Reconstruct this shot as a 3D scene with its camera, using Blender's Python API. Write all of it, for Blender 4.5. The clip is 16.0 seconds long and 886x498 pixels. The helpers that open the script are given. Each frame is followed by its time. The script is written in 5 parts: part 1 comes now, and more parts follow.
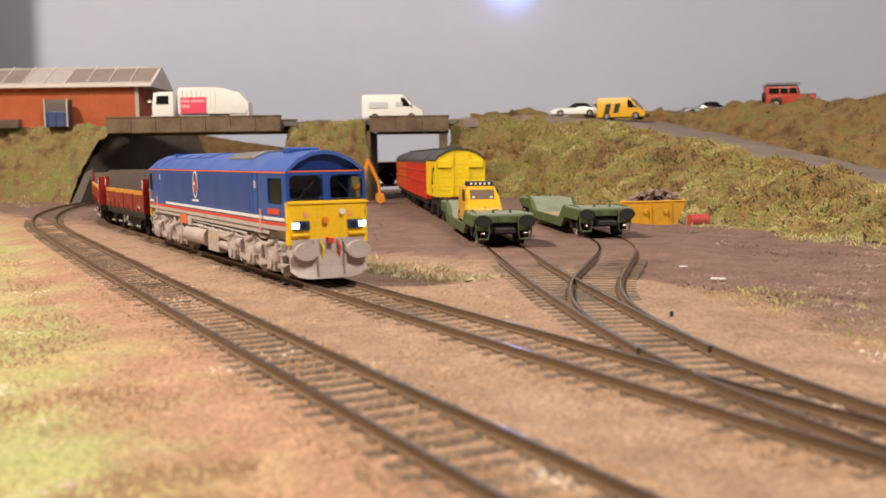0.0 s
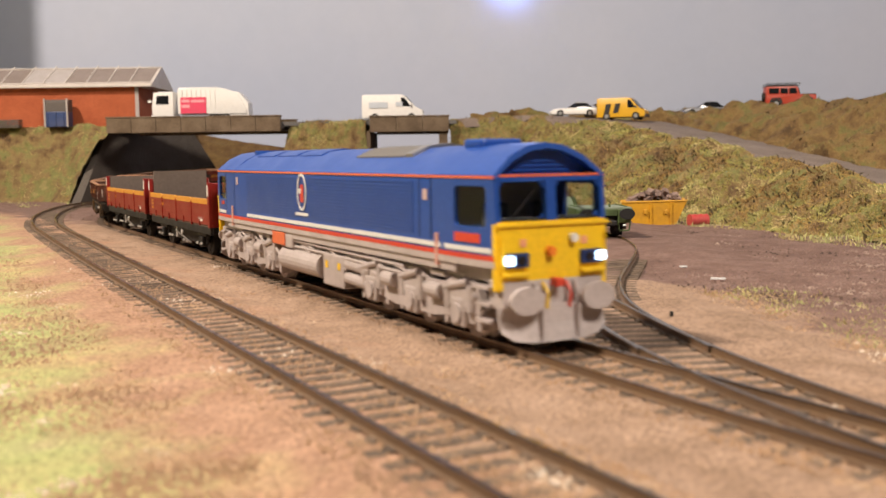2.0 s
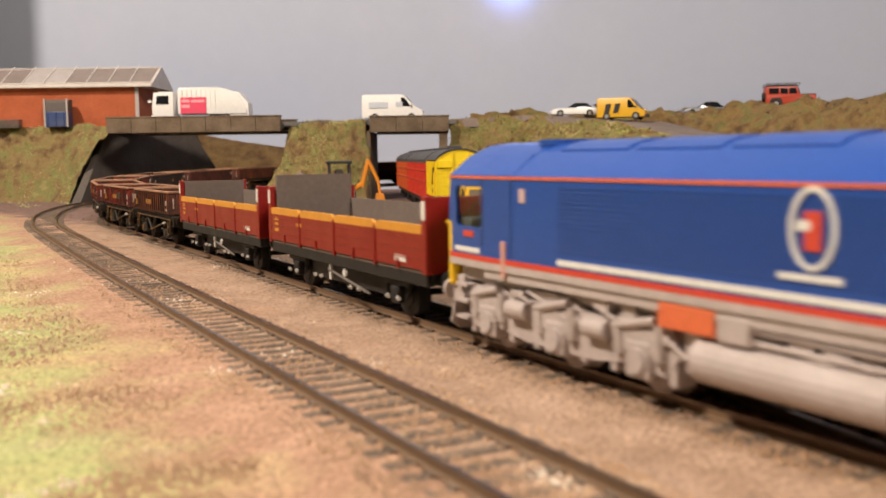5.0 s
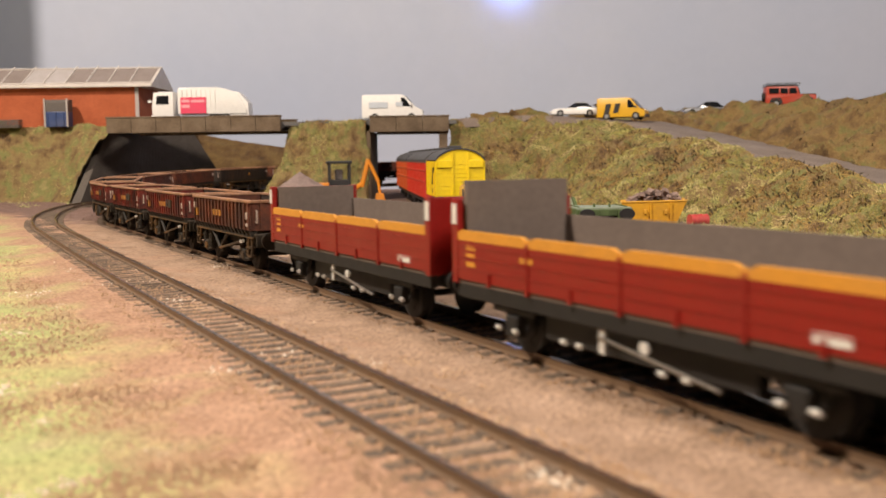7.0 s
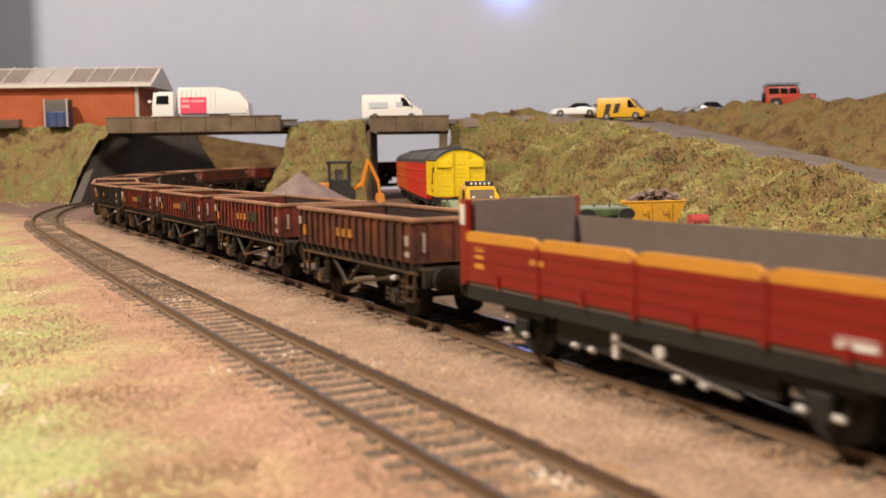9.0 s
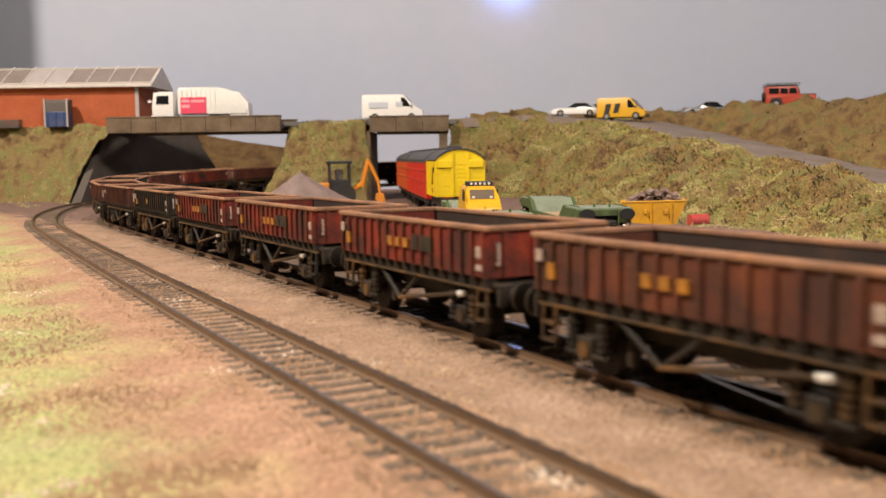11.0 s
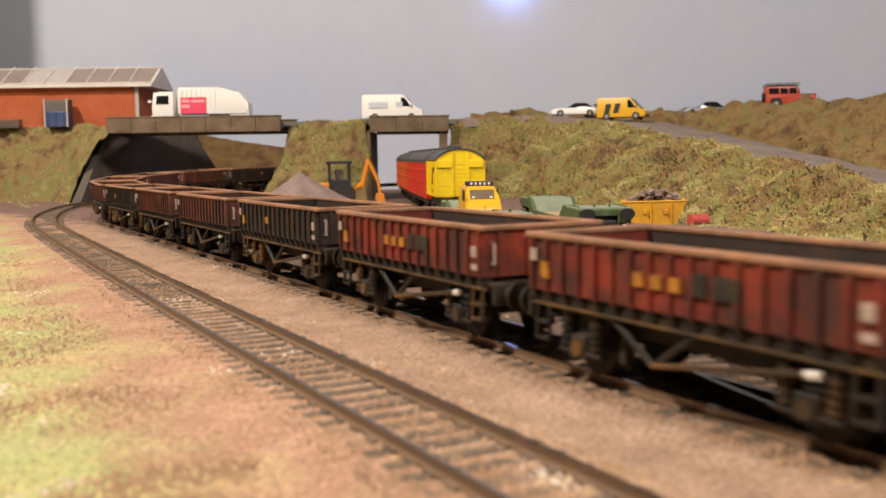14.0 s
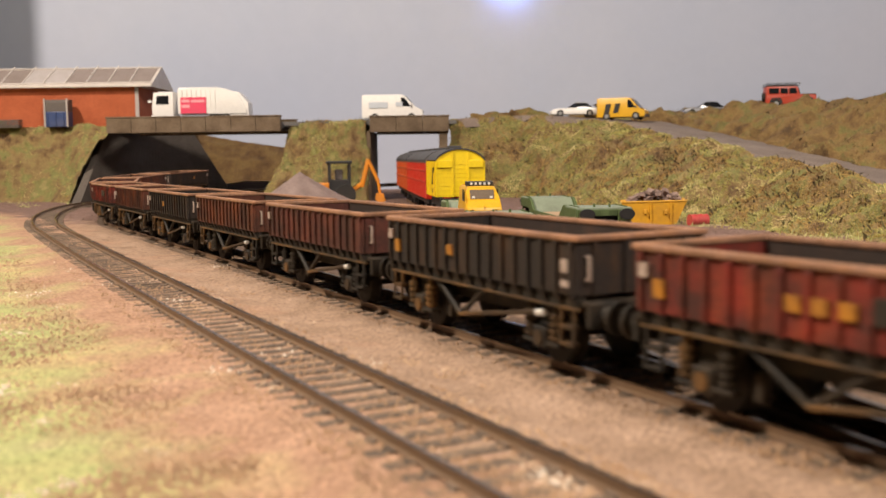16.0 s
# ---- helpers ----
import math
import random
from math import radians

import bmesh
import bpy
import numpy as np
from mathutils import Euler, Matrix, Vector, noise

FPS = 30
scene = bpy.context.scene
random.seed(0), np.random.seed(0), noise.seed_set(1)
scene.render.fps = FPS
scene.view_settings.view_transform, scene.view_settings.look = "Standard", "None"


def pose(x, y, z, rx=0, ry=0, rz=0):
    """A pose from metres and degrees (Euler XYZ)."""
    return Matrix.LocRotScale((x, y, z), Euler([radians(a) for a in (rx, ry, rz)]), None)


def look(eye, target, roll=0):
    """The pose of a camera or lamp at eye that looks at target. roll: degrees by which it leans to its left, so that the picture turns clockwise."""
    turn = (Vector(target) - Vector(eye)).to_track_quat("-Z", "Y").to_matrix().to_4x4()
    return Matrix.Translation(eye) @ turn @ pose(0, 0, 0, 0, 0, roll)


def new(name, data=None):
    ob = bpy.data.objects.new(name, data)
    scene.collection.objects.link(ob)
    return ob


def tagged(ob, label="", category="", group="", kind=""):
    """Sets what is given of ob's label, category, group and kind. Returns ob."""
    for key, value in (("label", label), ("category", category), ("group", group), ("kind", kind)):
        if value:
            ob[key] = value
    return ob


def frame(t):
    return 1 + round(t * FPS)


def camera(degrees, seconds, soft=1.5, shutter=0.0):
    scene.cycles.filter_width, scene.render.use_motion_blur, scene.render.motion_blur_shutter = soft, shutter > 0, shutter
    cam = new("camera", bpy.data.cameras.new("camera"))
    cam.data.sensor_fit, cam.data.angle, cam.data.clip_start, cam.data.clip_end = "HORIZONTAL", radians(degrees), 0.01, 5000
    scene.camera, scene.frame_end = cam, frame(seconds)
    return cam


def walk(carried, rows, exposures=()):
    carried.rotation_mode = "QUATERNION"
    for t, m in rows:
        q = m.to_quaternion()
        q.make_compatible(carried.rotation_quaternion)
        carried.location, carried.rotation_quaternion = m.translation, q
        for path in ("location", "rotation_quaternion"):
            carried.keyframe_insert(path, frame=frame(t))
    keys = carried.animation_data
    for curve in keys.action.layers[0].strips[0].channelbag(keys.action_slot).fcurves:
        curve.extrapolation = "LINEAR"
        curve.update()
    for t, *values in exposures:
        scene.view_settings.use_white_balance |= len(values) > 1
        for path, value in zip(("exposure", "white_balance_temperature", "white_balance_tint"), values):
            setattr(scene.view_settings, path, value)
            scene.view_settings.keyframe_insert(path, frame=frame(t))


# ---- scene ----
# lens and standpoint: a still camera a hand's width above a model railway (OO, 1:76)
cam = camera(48.44, 16.0, soft=1.5, shutter=0.7)
cam.data.dof.use_dof = True
cam.data.dof.focus_distance = 0.50
cam.data.dof.aperture_fstop = 27.0
K = 0.001                     # the plan below is in millimetres; rail top is z = 0
STAND = Matrix.Translation((0, 0, 45.34 * K)) @ pose(0, 0, 0, 90 - 5.33, 0, 0) @ pose(0, 0, 0, 0, 0, -0.74)
walk(cam, [(0.0, STAND), (16.0, STAND)])

# ---------------------------------------------------------------- light
world = bpy.data.worlds.new("room_air")
scene.world = world
world.use_nodes = True
world.node_tree.nodes["Background"].inputs[0].default_value = (1.0, 0.93, 0.85, 1)
world.node_tree.nodes["Background"].inputs[1].default_value = 0.29
scene.view_settings.exposure = 0.0


def lamp(name, at, to, power, size, colour):
    data = bpy.data.lights.new(name, "AREA")
    data.shape, data.size, data.energy, data.color = "DISK", size * K, power, colour
    ob = new(name, data)
    ob.matrix_world = look(Vector(at) * K, Vector(to) * K)
    return ob


lamp("ceiling_spot", (-1000, 60, 1350), (0, 700, 0), 45.5, 150, (1.0, 0.85, 0.70))
# broad unseen fill, added to lift front faces and the backdrop's right
lamp("ceiling_lamp", (600, -760, 1250), (150, 850, 0), 30.0, 420, (1.0, 0.88, 0.77))


# ---------------------------------------------------------------- materials
def nodes_of(name):
    m = bpy.data.materials.new(name)
    m.use_nodes = True
    t = m.node_tree
    return m, t, t.nodes["Principled BSDF"]


def noise_node(t, scale, detail=4, rough=0.6, coord=None):
    n = t.nodes.new("ShaderNodeTexNoise")
    n.inputs["Scale"].default_value, n.inputs["Detail"].default_value, n.inputs["Roughness"].default_value = scale, detail, rough
    if coord is not None:
        t.links.new(coord, n.inputs["Vector"])
    return n


def ramp_node(t, fac, stops):
    r = t.nodes.new("ShaderNodeValToRGB")
    e = r.color_ramp.elements
    while len(e) < len(stops):
        e.new(0.5)
    for k, (at, col) in zip(e, stops):
        k.position, k.color = at, (*col, 1)
    t.links.new(fac, r.inputs[0])
    return r


def mix_node(t, fac, a, b, mode="MIX"):
    m = t.nodes.new("ShaderNodeMix")
    m.data_type, m.blend_type = "RGBA", mode
    for sock, v in ((m.inputs["Factor"], fac), (m.inputs["A"], a), (m.inputs["B"], b)):
        if isinstance(v, (int, float)):
            sock.default_value = v
        elif isinstance(v, tuple):
            sock.default_value = (*v, 1)
        else:
            t.links.new(v, sock)
    return m.outputs["Result"]


def maths(t, op, a, b=0.0, clamp=False):
    m = t.nodes.new("ShaderNodeMath")
    m.operation, m.use_clamp = op, clamp
    for sock, v in ((m.inputs[0], a), (m.inputs[1], b)):
        if isinstance(v, (int, float)):
            sock.default_value = v
        else:
            t.links.new(v, sock)
    return m.outputs[0]


def coords(t):
    """Object coordinates."""
    return t.nodes.new("ShaderNodeTexCoord").outputs["Object"]


def world_xyz(t):
    g = t.nodes.new("ShaderNodeNewGeometry")
    s = t.nodes.new("ShaderNodeSeparateXYZ")
    t.links.new(g.outputs["Position"], s.inputs[0])
    return g.outputs["Position"], s.outputs


def bump_of(t, bsdf, height, strength, distance):
    b = t.nodes.new("ShaderNodeBump")
    b.inputs["Strength"].default_value, b.inputs["Distance"].default_value = strength, distance
    t.links.new(height, b.inputs["Height"])
    t.links.new(b.outputs[0], bsdf.inputs["Normal"])


def paint(name, colour, rough=0.5, metal=0.0, dirt=0.12, dirt_colour=(0.20, 0.15, 0.11), scale=60, bump=0.05, emit=0.0):
    """Painted or moulded surface with faint dust in patches and a fine grain."""
    m, t, b = nodes_of(name)
    c = coords(t)
    big, fine = noise_node(t, scale, 5, 0.65, c), noise_node(t, scale * 14, 3, 0.6, c)
    mask = maths(t, "MULTIPLY", ramp_node(t, big.outputs[0], [(0.42, (0, 0, 0)), (0.75, (1, 1, 1))]).outputs[0], dirt)
    base = mix_node(t, mask, colour, dirt_colour)
    shade = ramp_node(t, fine.outputs[0], [(0.3, (0.88, 0.88, 0.88)), (0.7, (1.06, 1.06, 1.06))])
    t.links.new(mix_node(t, 1.0, base, shade.outputs[0], "MULTIPLY"), b.inputs["Base Color"])
    b.inputs["Metallic"].default_value = metal
    rg = ramp_node(t, big.outputs[0], [(0.3, (rough * 0.85,) * 3), (0.7, (min(1, rough * 1.2),) * 3)])
    t.links.new(rg.outputs[0], b.inputs["Roughness"])
    bump_of(t, b, fine.outputs[0], bump, 0.0003)
    if emit:
        b.inputs["Emission Color"].default_value, b.inputs["Emission Strength"].default_value = (*colour, 1), emit
    return m


def rusty(name, base, rust=(0.17, 0.045, 0.014), dark=(0.020, 0.013, 0.010), amount=0.5, soot=0.82):
    """Weathered wagon steel: paint, rust streaks running down, soot in patches."""
    m, t, b = nodes_of(name)
    c = coords(t)
    mp = t.nodes.new("ShaderNodeMapping")
    mp.inputs["Scale"].default_value = (1, 1, 0.16)
    t.links.new(c, mp.inputs["Vector"])
    streak, blot, fine = noise_node(t, 260, 5, 0.7, mp.outputs[0]), noise_node(t, 55, 5, 0.65, c), noise_node(t, 900, 3, 0.6, c)
    f1 = ramp_node(t, streak.outputs[0], [(0.5 - 0.22 * amount, (0, 0, 0)), (0.72, (1, 1, 1))])
    f2 = ramp_node(t, blot.outputs[0], [(0.34, (0, 0, 0)), (0.58, (1, 1, 1))])
    col = mix_node(t, maths(t, "MULTIPLY", f1.outputs[0], amount), base, rust)
    col = mix_node(t, maths(t, "MULTIPLY", f2.outputs[0], soot), col, dark)
    shade = ramp_node(t, fine.outputs[0], [(0.3, (0.7, 0.7, 0.7)), (0.7, (1.15, 1.15, 1.15))])
    t.links.new(mix_node(t, 1.0, col, shade.outputs[0], "MULTIPLY"), b.inputs["Base Color"])
    b.inputs["Roughness"].default_value = 0.72
    bump_of(t, b, fine.outputs[0], 0.2, 0.0004)
    return m


def grainy(name, stops, scale, grain=1400, rough=0.95, bump=0.6, dist=0.0008):
    """Earth, stone or board: mottled at two scales with a coarse grain."""
    m, t, b = nodes_of(name)
    pos, _ = world_xyz(t)
    big, fine = noise_node(t, scale, 6, 0.65, pos), noise_node(t, grain, 3, 0.7, pos)
    col = ramp_node(t, big.outputs[0], stops)
    shade = ramp_node(t, fine.outputs[0], [(0.28, (0.62, 0.6, 0.58)), (0.5, (1, 1, 1)), (0.74, (1.35, 1.33, 1.3))])
    t.links.new(mix_node(t, 1.0, col.outputs[0], shade.outputs[0], "MULTIPLY"), b.inputs["Base Color"])
    b.inputs["Roughness"].default_value = rough
    bump_of(t, b, fine.outputs[0], bump, dist)
    return m


def ground_material():
    """Sandy ground, red-brown yard dirt and worn grass, divided by uneven borders."""
    m, t, b = nodes_of("layout_ground")
    pos, (X, Y, Z) = world_xyz(t)
    edge = noise_node(t, 26, 5, 0.6, pos)
    wob = maths(t, "MULTIPLY", maths(t, "SUBTRACT", edge.outputs[0], 0.5), 0.11)
    mid, fine = noise_node(t, 60, 6, 0.7, pos), noise_node(t, 900, 3, 0.75, pos)
    sand = ramp_node(t, mid.outputs[0], [(0.25, (0.21, 0.135, 0.086)), (0.5, (0.32, 0.212, 0.145)), (0.75, (0.41, 0.283, 0.205))])
    dirt = ramp_node(t, mid.outputs[0], [(0.25, (0.115, 0.064, 0.048)), (0.5, (0.185, 0.11, 0.088)), (0.78, (0.26, 0.172, 0.145))])
    lawn = noise_node(t, 22, 4, 0.6, pos)
    grass = ramp_node(t, lawn.outputs[0], [(0.30, (0.45, 0.30, 0.18)), (0.41, (0.45, 0.36, 0.17)), (0.50, (0.39, 0.38, 0.16)), (0.60, (0.35, 0.375, 0.15)), (0.70, (0.45, 0.40, 0.21)), (0.80, (0.46, 0.33, 0.20))])
    pinky = ramp_node(t, mid.outputs[0], [(0.3, (0.30, 0.17, 0.105)), (0.7, (0.44, 0.27, 0.18))])

    def side(ax, ay, bx, by, soft):
        """1 to the left of the line from a to b (millimetres), 0 to its right."""
        n = Vector((-(by - ay), bx - ax)).normalized()
        d = maths(t, "ADD", maths(t, "MULTIPLY", X, n.x), maths(t, "MULTIPLY", Y, n.y))
        d = maths(t, "ADD", maths(t, "SUBTRACT", d, (n.x * ax + n.y * ay) * K), wob)
        return maths(t, "ADD", maths(t, "DIVIDE", d, soft * K), 0.5, True)

    col = mix_node(t, side(20, 120, -262, 700, 24), sand.outputs[0], pinky.outputs[0])
    col = mix_node(t, side(-36, 136, -225, 520, 30), col, grass.outputs[0])
    yard = maths(t, "MAXIMUM", side(-50, 520, 120, 330, 18), side(95, 400, 140, 100, 18))
    col = mix_node(t, yard, col, dirt.outputs[0])
    shade = ramp_node(t, fine.outputs[0], [(0.28, (0.40, 0.38, 0.36)), (0.5, (1, 1, 1)), (0.72, (1.6, 1.57, 1.52))])
    t.links.new(mix_node(t, 1.0, col, shade.outputs[0], "MULTIPLY"), b.inputs["Base Color"])
    b.inputs["Roughness"].default_value = 0.95
    bump_of(t, b, fine.outputs[0], 0.9, 0.0009)
    return m


def plain_wall(name, stops, scale, grain, rough, bump):
    """Rolled emulsion: slow change of tone and a very faint mottle."""
    m, t, b = nodes_of(name)
    pos, _ = world_xyz(t)
    big, fine = noise_node(t, scale, 4, 0.6, pos), noise_node(t, grain, 4, 0.7, pos)
    col = ramp_node(t, big.outputs[0], stops)
    shade = ramp_node(t, fine.outputs[0], [(0.2, (0.97, 0.97, 0.975)), (0.8, (1.02, 1.02, 1.02))])
    t.links.new(mix_node(t, 1.0, col.outputs[0], shade.outputs[0], "MULTIPLY"), b.inputs["Base Color"])
    b.inputs["Roughness"].default_value = rough
    return m


GROUND = ground_material()
RAIL = paint("rail_steel", (0.16, 0.10, 0.06), 0.6, 0.1, 0.5, (0.21, 0.115, 0.045), 90)
RAIL_HEAD = paint("rail_head", (0.33, 0.27, 0.22), 0.17, 1.0, 0.35, (0.12, 0.08, 0.05), 40, 0.02)
SLEEPER = grainy("sleeper", [(0.3, (0.08, 0.058, 0.042)), (0.55, (0.15, 0.108, 0.078)), (0.8, (0.26, 0.19, 0.13))], 160, 2200)
CONCRETE = grainy("bridge_concrete", [(0.3, (0.075, 0.05, 0.03)), (0.5, (0.135, 0.095, 0.06)), (0.75, (0.19, 0.14, 0.095))], 40, 900, 0.9, 0.3)
DARKWALL = grainy("tunnel_wall", [(0.3, (0.075, 0.062, 0.052)), (0.7, (0.12, 0.10, 0.086))], 30, 800, 0.9, 0.2)
ROAD = grainy("road_surface", [(0.3, (0.15, 0.115, 0.095)), (0.6, (0.215, 0.17, 0.145)), (0.8, (0.28, 0.23, 0.195))], 25, 1800, 0.9, 0.4)
EARTH = grainy("bank_earth", [(0.26, (0.04, 0.024, 0.012)), (0.38, (0.15, 0.09, 0.04)), (0.48, (0.24, 0.17, 0.07)), (0.56, (0.17, 0.175, 0.055)), (0.64, (0.30, 0.235, 0.10)), (0.78, (0.13, 0.08, 0.035))], 45, 700, 0.95, 0.8, 0.002)
# brown bank, darker than the others: the bridge's shade is in its colour
SHADED_BROWN = grainy("brown_scrub_in_shade", [(0.26, (0.03, 0.018, 0.009)), (0.45, (0.11, 0.06, 0.022)), (0.6, (0.16, 0.10, 0.035)), (0.78, (0.08, 0.05, 0.02))], 45, 700, 0.95, 0.8, 0.002)
DRYBANK = grainy("dry_bank", [(0.26, (0.035, 0.02, 0.009)), (0.40, (0.13, 0.075, 0.028)), (0.52, (0.22, 0.14, 0.05)), (0.61, (0.15, 0.135, 0.042)), (0.76, (0.23, 0.155, 0.06))], 38, 700, 0.95, 0.8, 0.002)
SKY = plain_wall("painted_backdrop", [(0.3, (0.415, 0.465, 0.595)), (0.7, (0.46, 0.495, 0.605))], 3, 40, 0.85, 0.0)



def part(name, bm, material, parent=None, label="", at=(0, 0, 0)):
    """Links a bmesh drawn in millimetres as one mesh object."""
    me = bpy.data.meshes.new(name)
    bmesh.ops.recalc_face_normals(bm, faces=bm.faces)
    bm.to_mesh(me)
    bm.free()
    me.transform(Matrix.Scale(K, 4))
    me.materials.append(material)
    ob = new(name, me)
    ob.location = Vector(at) * K
    ob.parent = parent
    return tagged(ob, label)


def root(name, at, turn=0.0, label="", category="", group="", kind=""):
    ob = new(name)
    ob.matrix_basis = pose(at[0] * K, at[1] * K, at[2] * K, 0, 0, turn)
    return tagged(ob, label, category, group, kind)


def box(bm, x0, x1, y0, y1, z0, z1, bev=0.0):
    g = bmesh.ops.create_cube(bm, size=1)
    for v in g["verts"]:
        v.co = Vector(((x0 + x1) / 2 + v.co.x * (x1 - x0), (y0 + y1) / 2 + v.co.y * (y1 - y0), (z0 + z1) / 2 + v.co.z * (z1 - z0)))
    if bev:
        es = {e for v in g["verts"] for e in v.link_edges}
        bmesh.ops.bevel(bm, geom=list(es), offset=bev, segments=2, affect="EDGES", profile=0.5)
    return bm


def rod(bm, a, b, r, seg=10, r2=None):
    a, b = Vector(a), Vector(b)
    d = b - a
    m = Matrix.Translation((a + b) / 2) @ d.to_track_quat("Z", "Y").to_matrix().to_4x4()
    bmesh.ops.create_cone(bm, cap_ends=True, segments=seg, radius1=r, radius2=r if r2 is None else r2, depth=d.length, matrix=m)
    return bm


def prism(bm, profile, axis, lo, hi):
    """Extrudes a closed outline along an axis. Outline pairs are the two other axes in xyz order."""
    def put(p, w):
        return {"x": (w, p[0], p[1]), "y": (p[0], w, p[1]), "z": (p[0], p[1], w)}[axis]
    lows, highs = [bm.verts.new(put(p, lo)) for p in profile], [bm.verts.new(put(p, hi)) for p in profile]
    n = len(profile)
    for i in range(n):
        bm.faces.new((lows[i], lows[(i + 1) % n], highs[(i + 1) % n], highs[i]))
    bm.faces.new(lows[::-1])
    bm.faces.new(highs)
    return bm


def loft(bm, sections, close=False):
    """Skins rows of points that have the same count."""
    rows = [[bm.verts.new(p) for p in s] for s in sections]
    for a, b in zip(rows, rows[1:]):
        n = len(a)
        for i in range(n if close else n - 1):
            bm.faces.new((a[i], a[(i + 1) % n], b[(i + 1) % n], b[i]))
    return rows


def B():
    return bmesh.new()


def smooth(ob, angle=35):
    for p in ob.data.polygons:
        p.use_smooth = True
    ob.data.set_sharp_from_angle(angle=radians(angle))
    return ob


# ---------------------------------------------------------------- the lines of the tracks
class Line:
    """A track's centre line from pieces of (length, turn per metre)."""

    def __init__(self, x, y, heading, pieces, climb_from=1e9, climb=0.0):
        self.x, self.y, self.h = [x], [y], [radians(heading)]
        self.ds, self.climb_from, self.climb = 2.0, climb_from, climb
        for length, k in pieces:
            for _ in range(int(length / self.ds)):
                h = self.h[-1] + k / 1000 * self.ds / 2
                self.x.append(self.x[-1] + math.cos(h) * self.ds)
                self.y.append(self.y[-1] + math.sin(h) * self.ds)
                self.h.append(self.h[-1] + k / 1000 * self.ds)

    def at(self, s, side=0.0, z=0.0):
        """The point s along the line, side to its left, and the heading."""
        i = min(max(s / self.ds, 0), len(self.x) - 2)
        j = int(i)
        f = s / self.ds - j
        h = self.h[j] + (self.h[j + 1] - self.h[j]) * min(max(f, 0), 1)
        x, y = self.x[j] + (self.x[j + 1] - self.x[j]) * f, self.y[j] + (self.y[j + 1] - self.y[j]) * f
        return Vector((x - math.sin(h) * side, y + math.cos(h) * side, z + max(0, s - self.climb_from) * self.climb)), h

    @property
    def length(self):
        return (len(self.x) - 1) * self.ds


MAIN = Line(185.0, -46.2, 120.0, [(200, 0.0), (100, -0.35), (570, 0.0), (980, -2.083), (1500, 0.0)], 900, 0.016)
MAIN_ZERO = 200.0             # distance along MAIN of the fitted zero
OUTER = Line(75.6, 22.0, 118.6, [(745, -0.04), (350, -0.75), (130, -2.0), (430, -3.4), (1100, 0.0)], 1250, 0.018)
SIDING = Line(77.0, 150.0, 110.0, [(120, -2.0), (215, -0.25), (180, 0.35), (800, -0.06)])
SPUR = Line(51.0, 265.0, 96.0, [(60, -3.5), (60, -2.5), (70, 0.0), (70, 3.0), (50, 3.0), (200, 0.0)])


def rails(line, lo, hi, step, holder, sides=(8.7, -8.7), sink=0.0):
    for side in sides:
        for nm, mat, prof in (("rail", RAIL, [(-1.0, -2.3), (1.0, -2.3), (1.0, -2.0), (0.32, -1.75), (0.32, -0.8), (0.45, -0.35), (-0.45, -0.35), (-0.32, -0.8), (-0.32, -1.75), (-1.0, -2.0)]),
                              ("rail_head", RAIL_HEAD, [(-0.46, -0.36), (0.46, -0.36), (0.46, -0.1), (0.3, 0.0), (-0.3, 0.0), (-0.46, -0.1)])):
            bm, rows, s = B(), [], lo
            while s <= hi:
                rows.append([line.at(s, side + p[0], p[1] - sink)[0] for p in prof])
                s += step
            loft(bm, rows, True)
            part(nm, bm, mat, holder)


def sleepers(line, lo, hi, holder, pitch=7.1, half=14.6, limit=290):
    """Wooden sleepers with chairs, each a piece of its own."""
    rng, meshes = random.Random(4), []
    for k in range(4):
        bm = B()
        box(bm, -1.75, 1.75, -half, half, -3.6, -2.32, 0.25)
        for sy in (-8.7, 8.7):
            box(bm, -1.5, 1.5, sy - 1.9, sy + 1.9, -2.4, -1.85, 0.2)
        for v in bm.verts:
            v.co += Vector((rng.uniform(-.12, .12), rng.uniform(-.2, .2), rng.uniform(-.08, .08)))
        me = bpy.data.meshes.new("sleeper")
        bm.to_mesh(me)
        bm.free()
        me.transform(Matrix.Scale(K, 4))
        me.materials.append(SLEEPER)
        meshes.append(me)
    s, n = lo, 0
    while s < hi and n < limit:
        p, h = line.at(s)
        ob = new("sleeper", meshes[n % 4])
        ob.matrix_basis = pose(p.x * K, p.y * K, (p.z - rng.uniform(0, .25)) * K, 0, 0, math.degrees(h) + rng.uniform(-1.2, 1.2))
        ob.parent = holder
        s, n = s + pitch, n + 1


# ---------------------------------------------------------------- ground and banks
def near_track(x, y):
    return min(abs((x - 38) * 0.88 + (y - 215) * 0.47), abs((x + 104) * 0.88 + (y - 354) * 0.47))


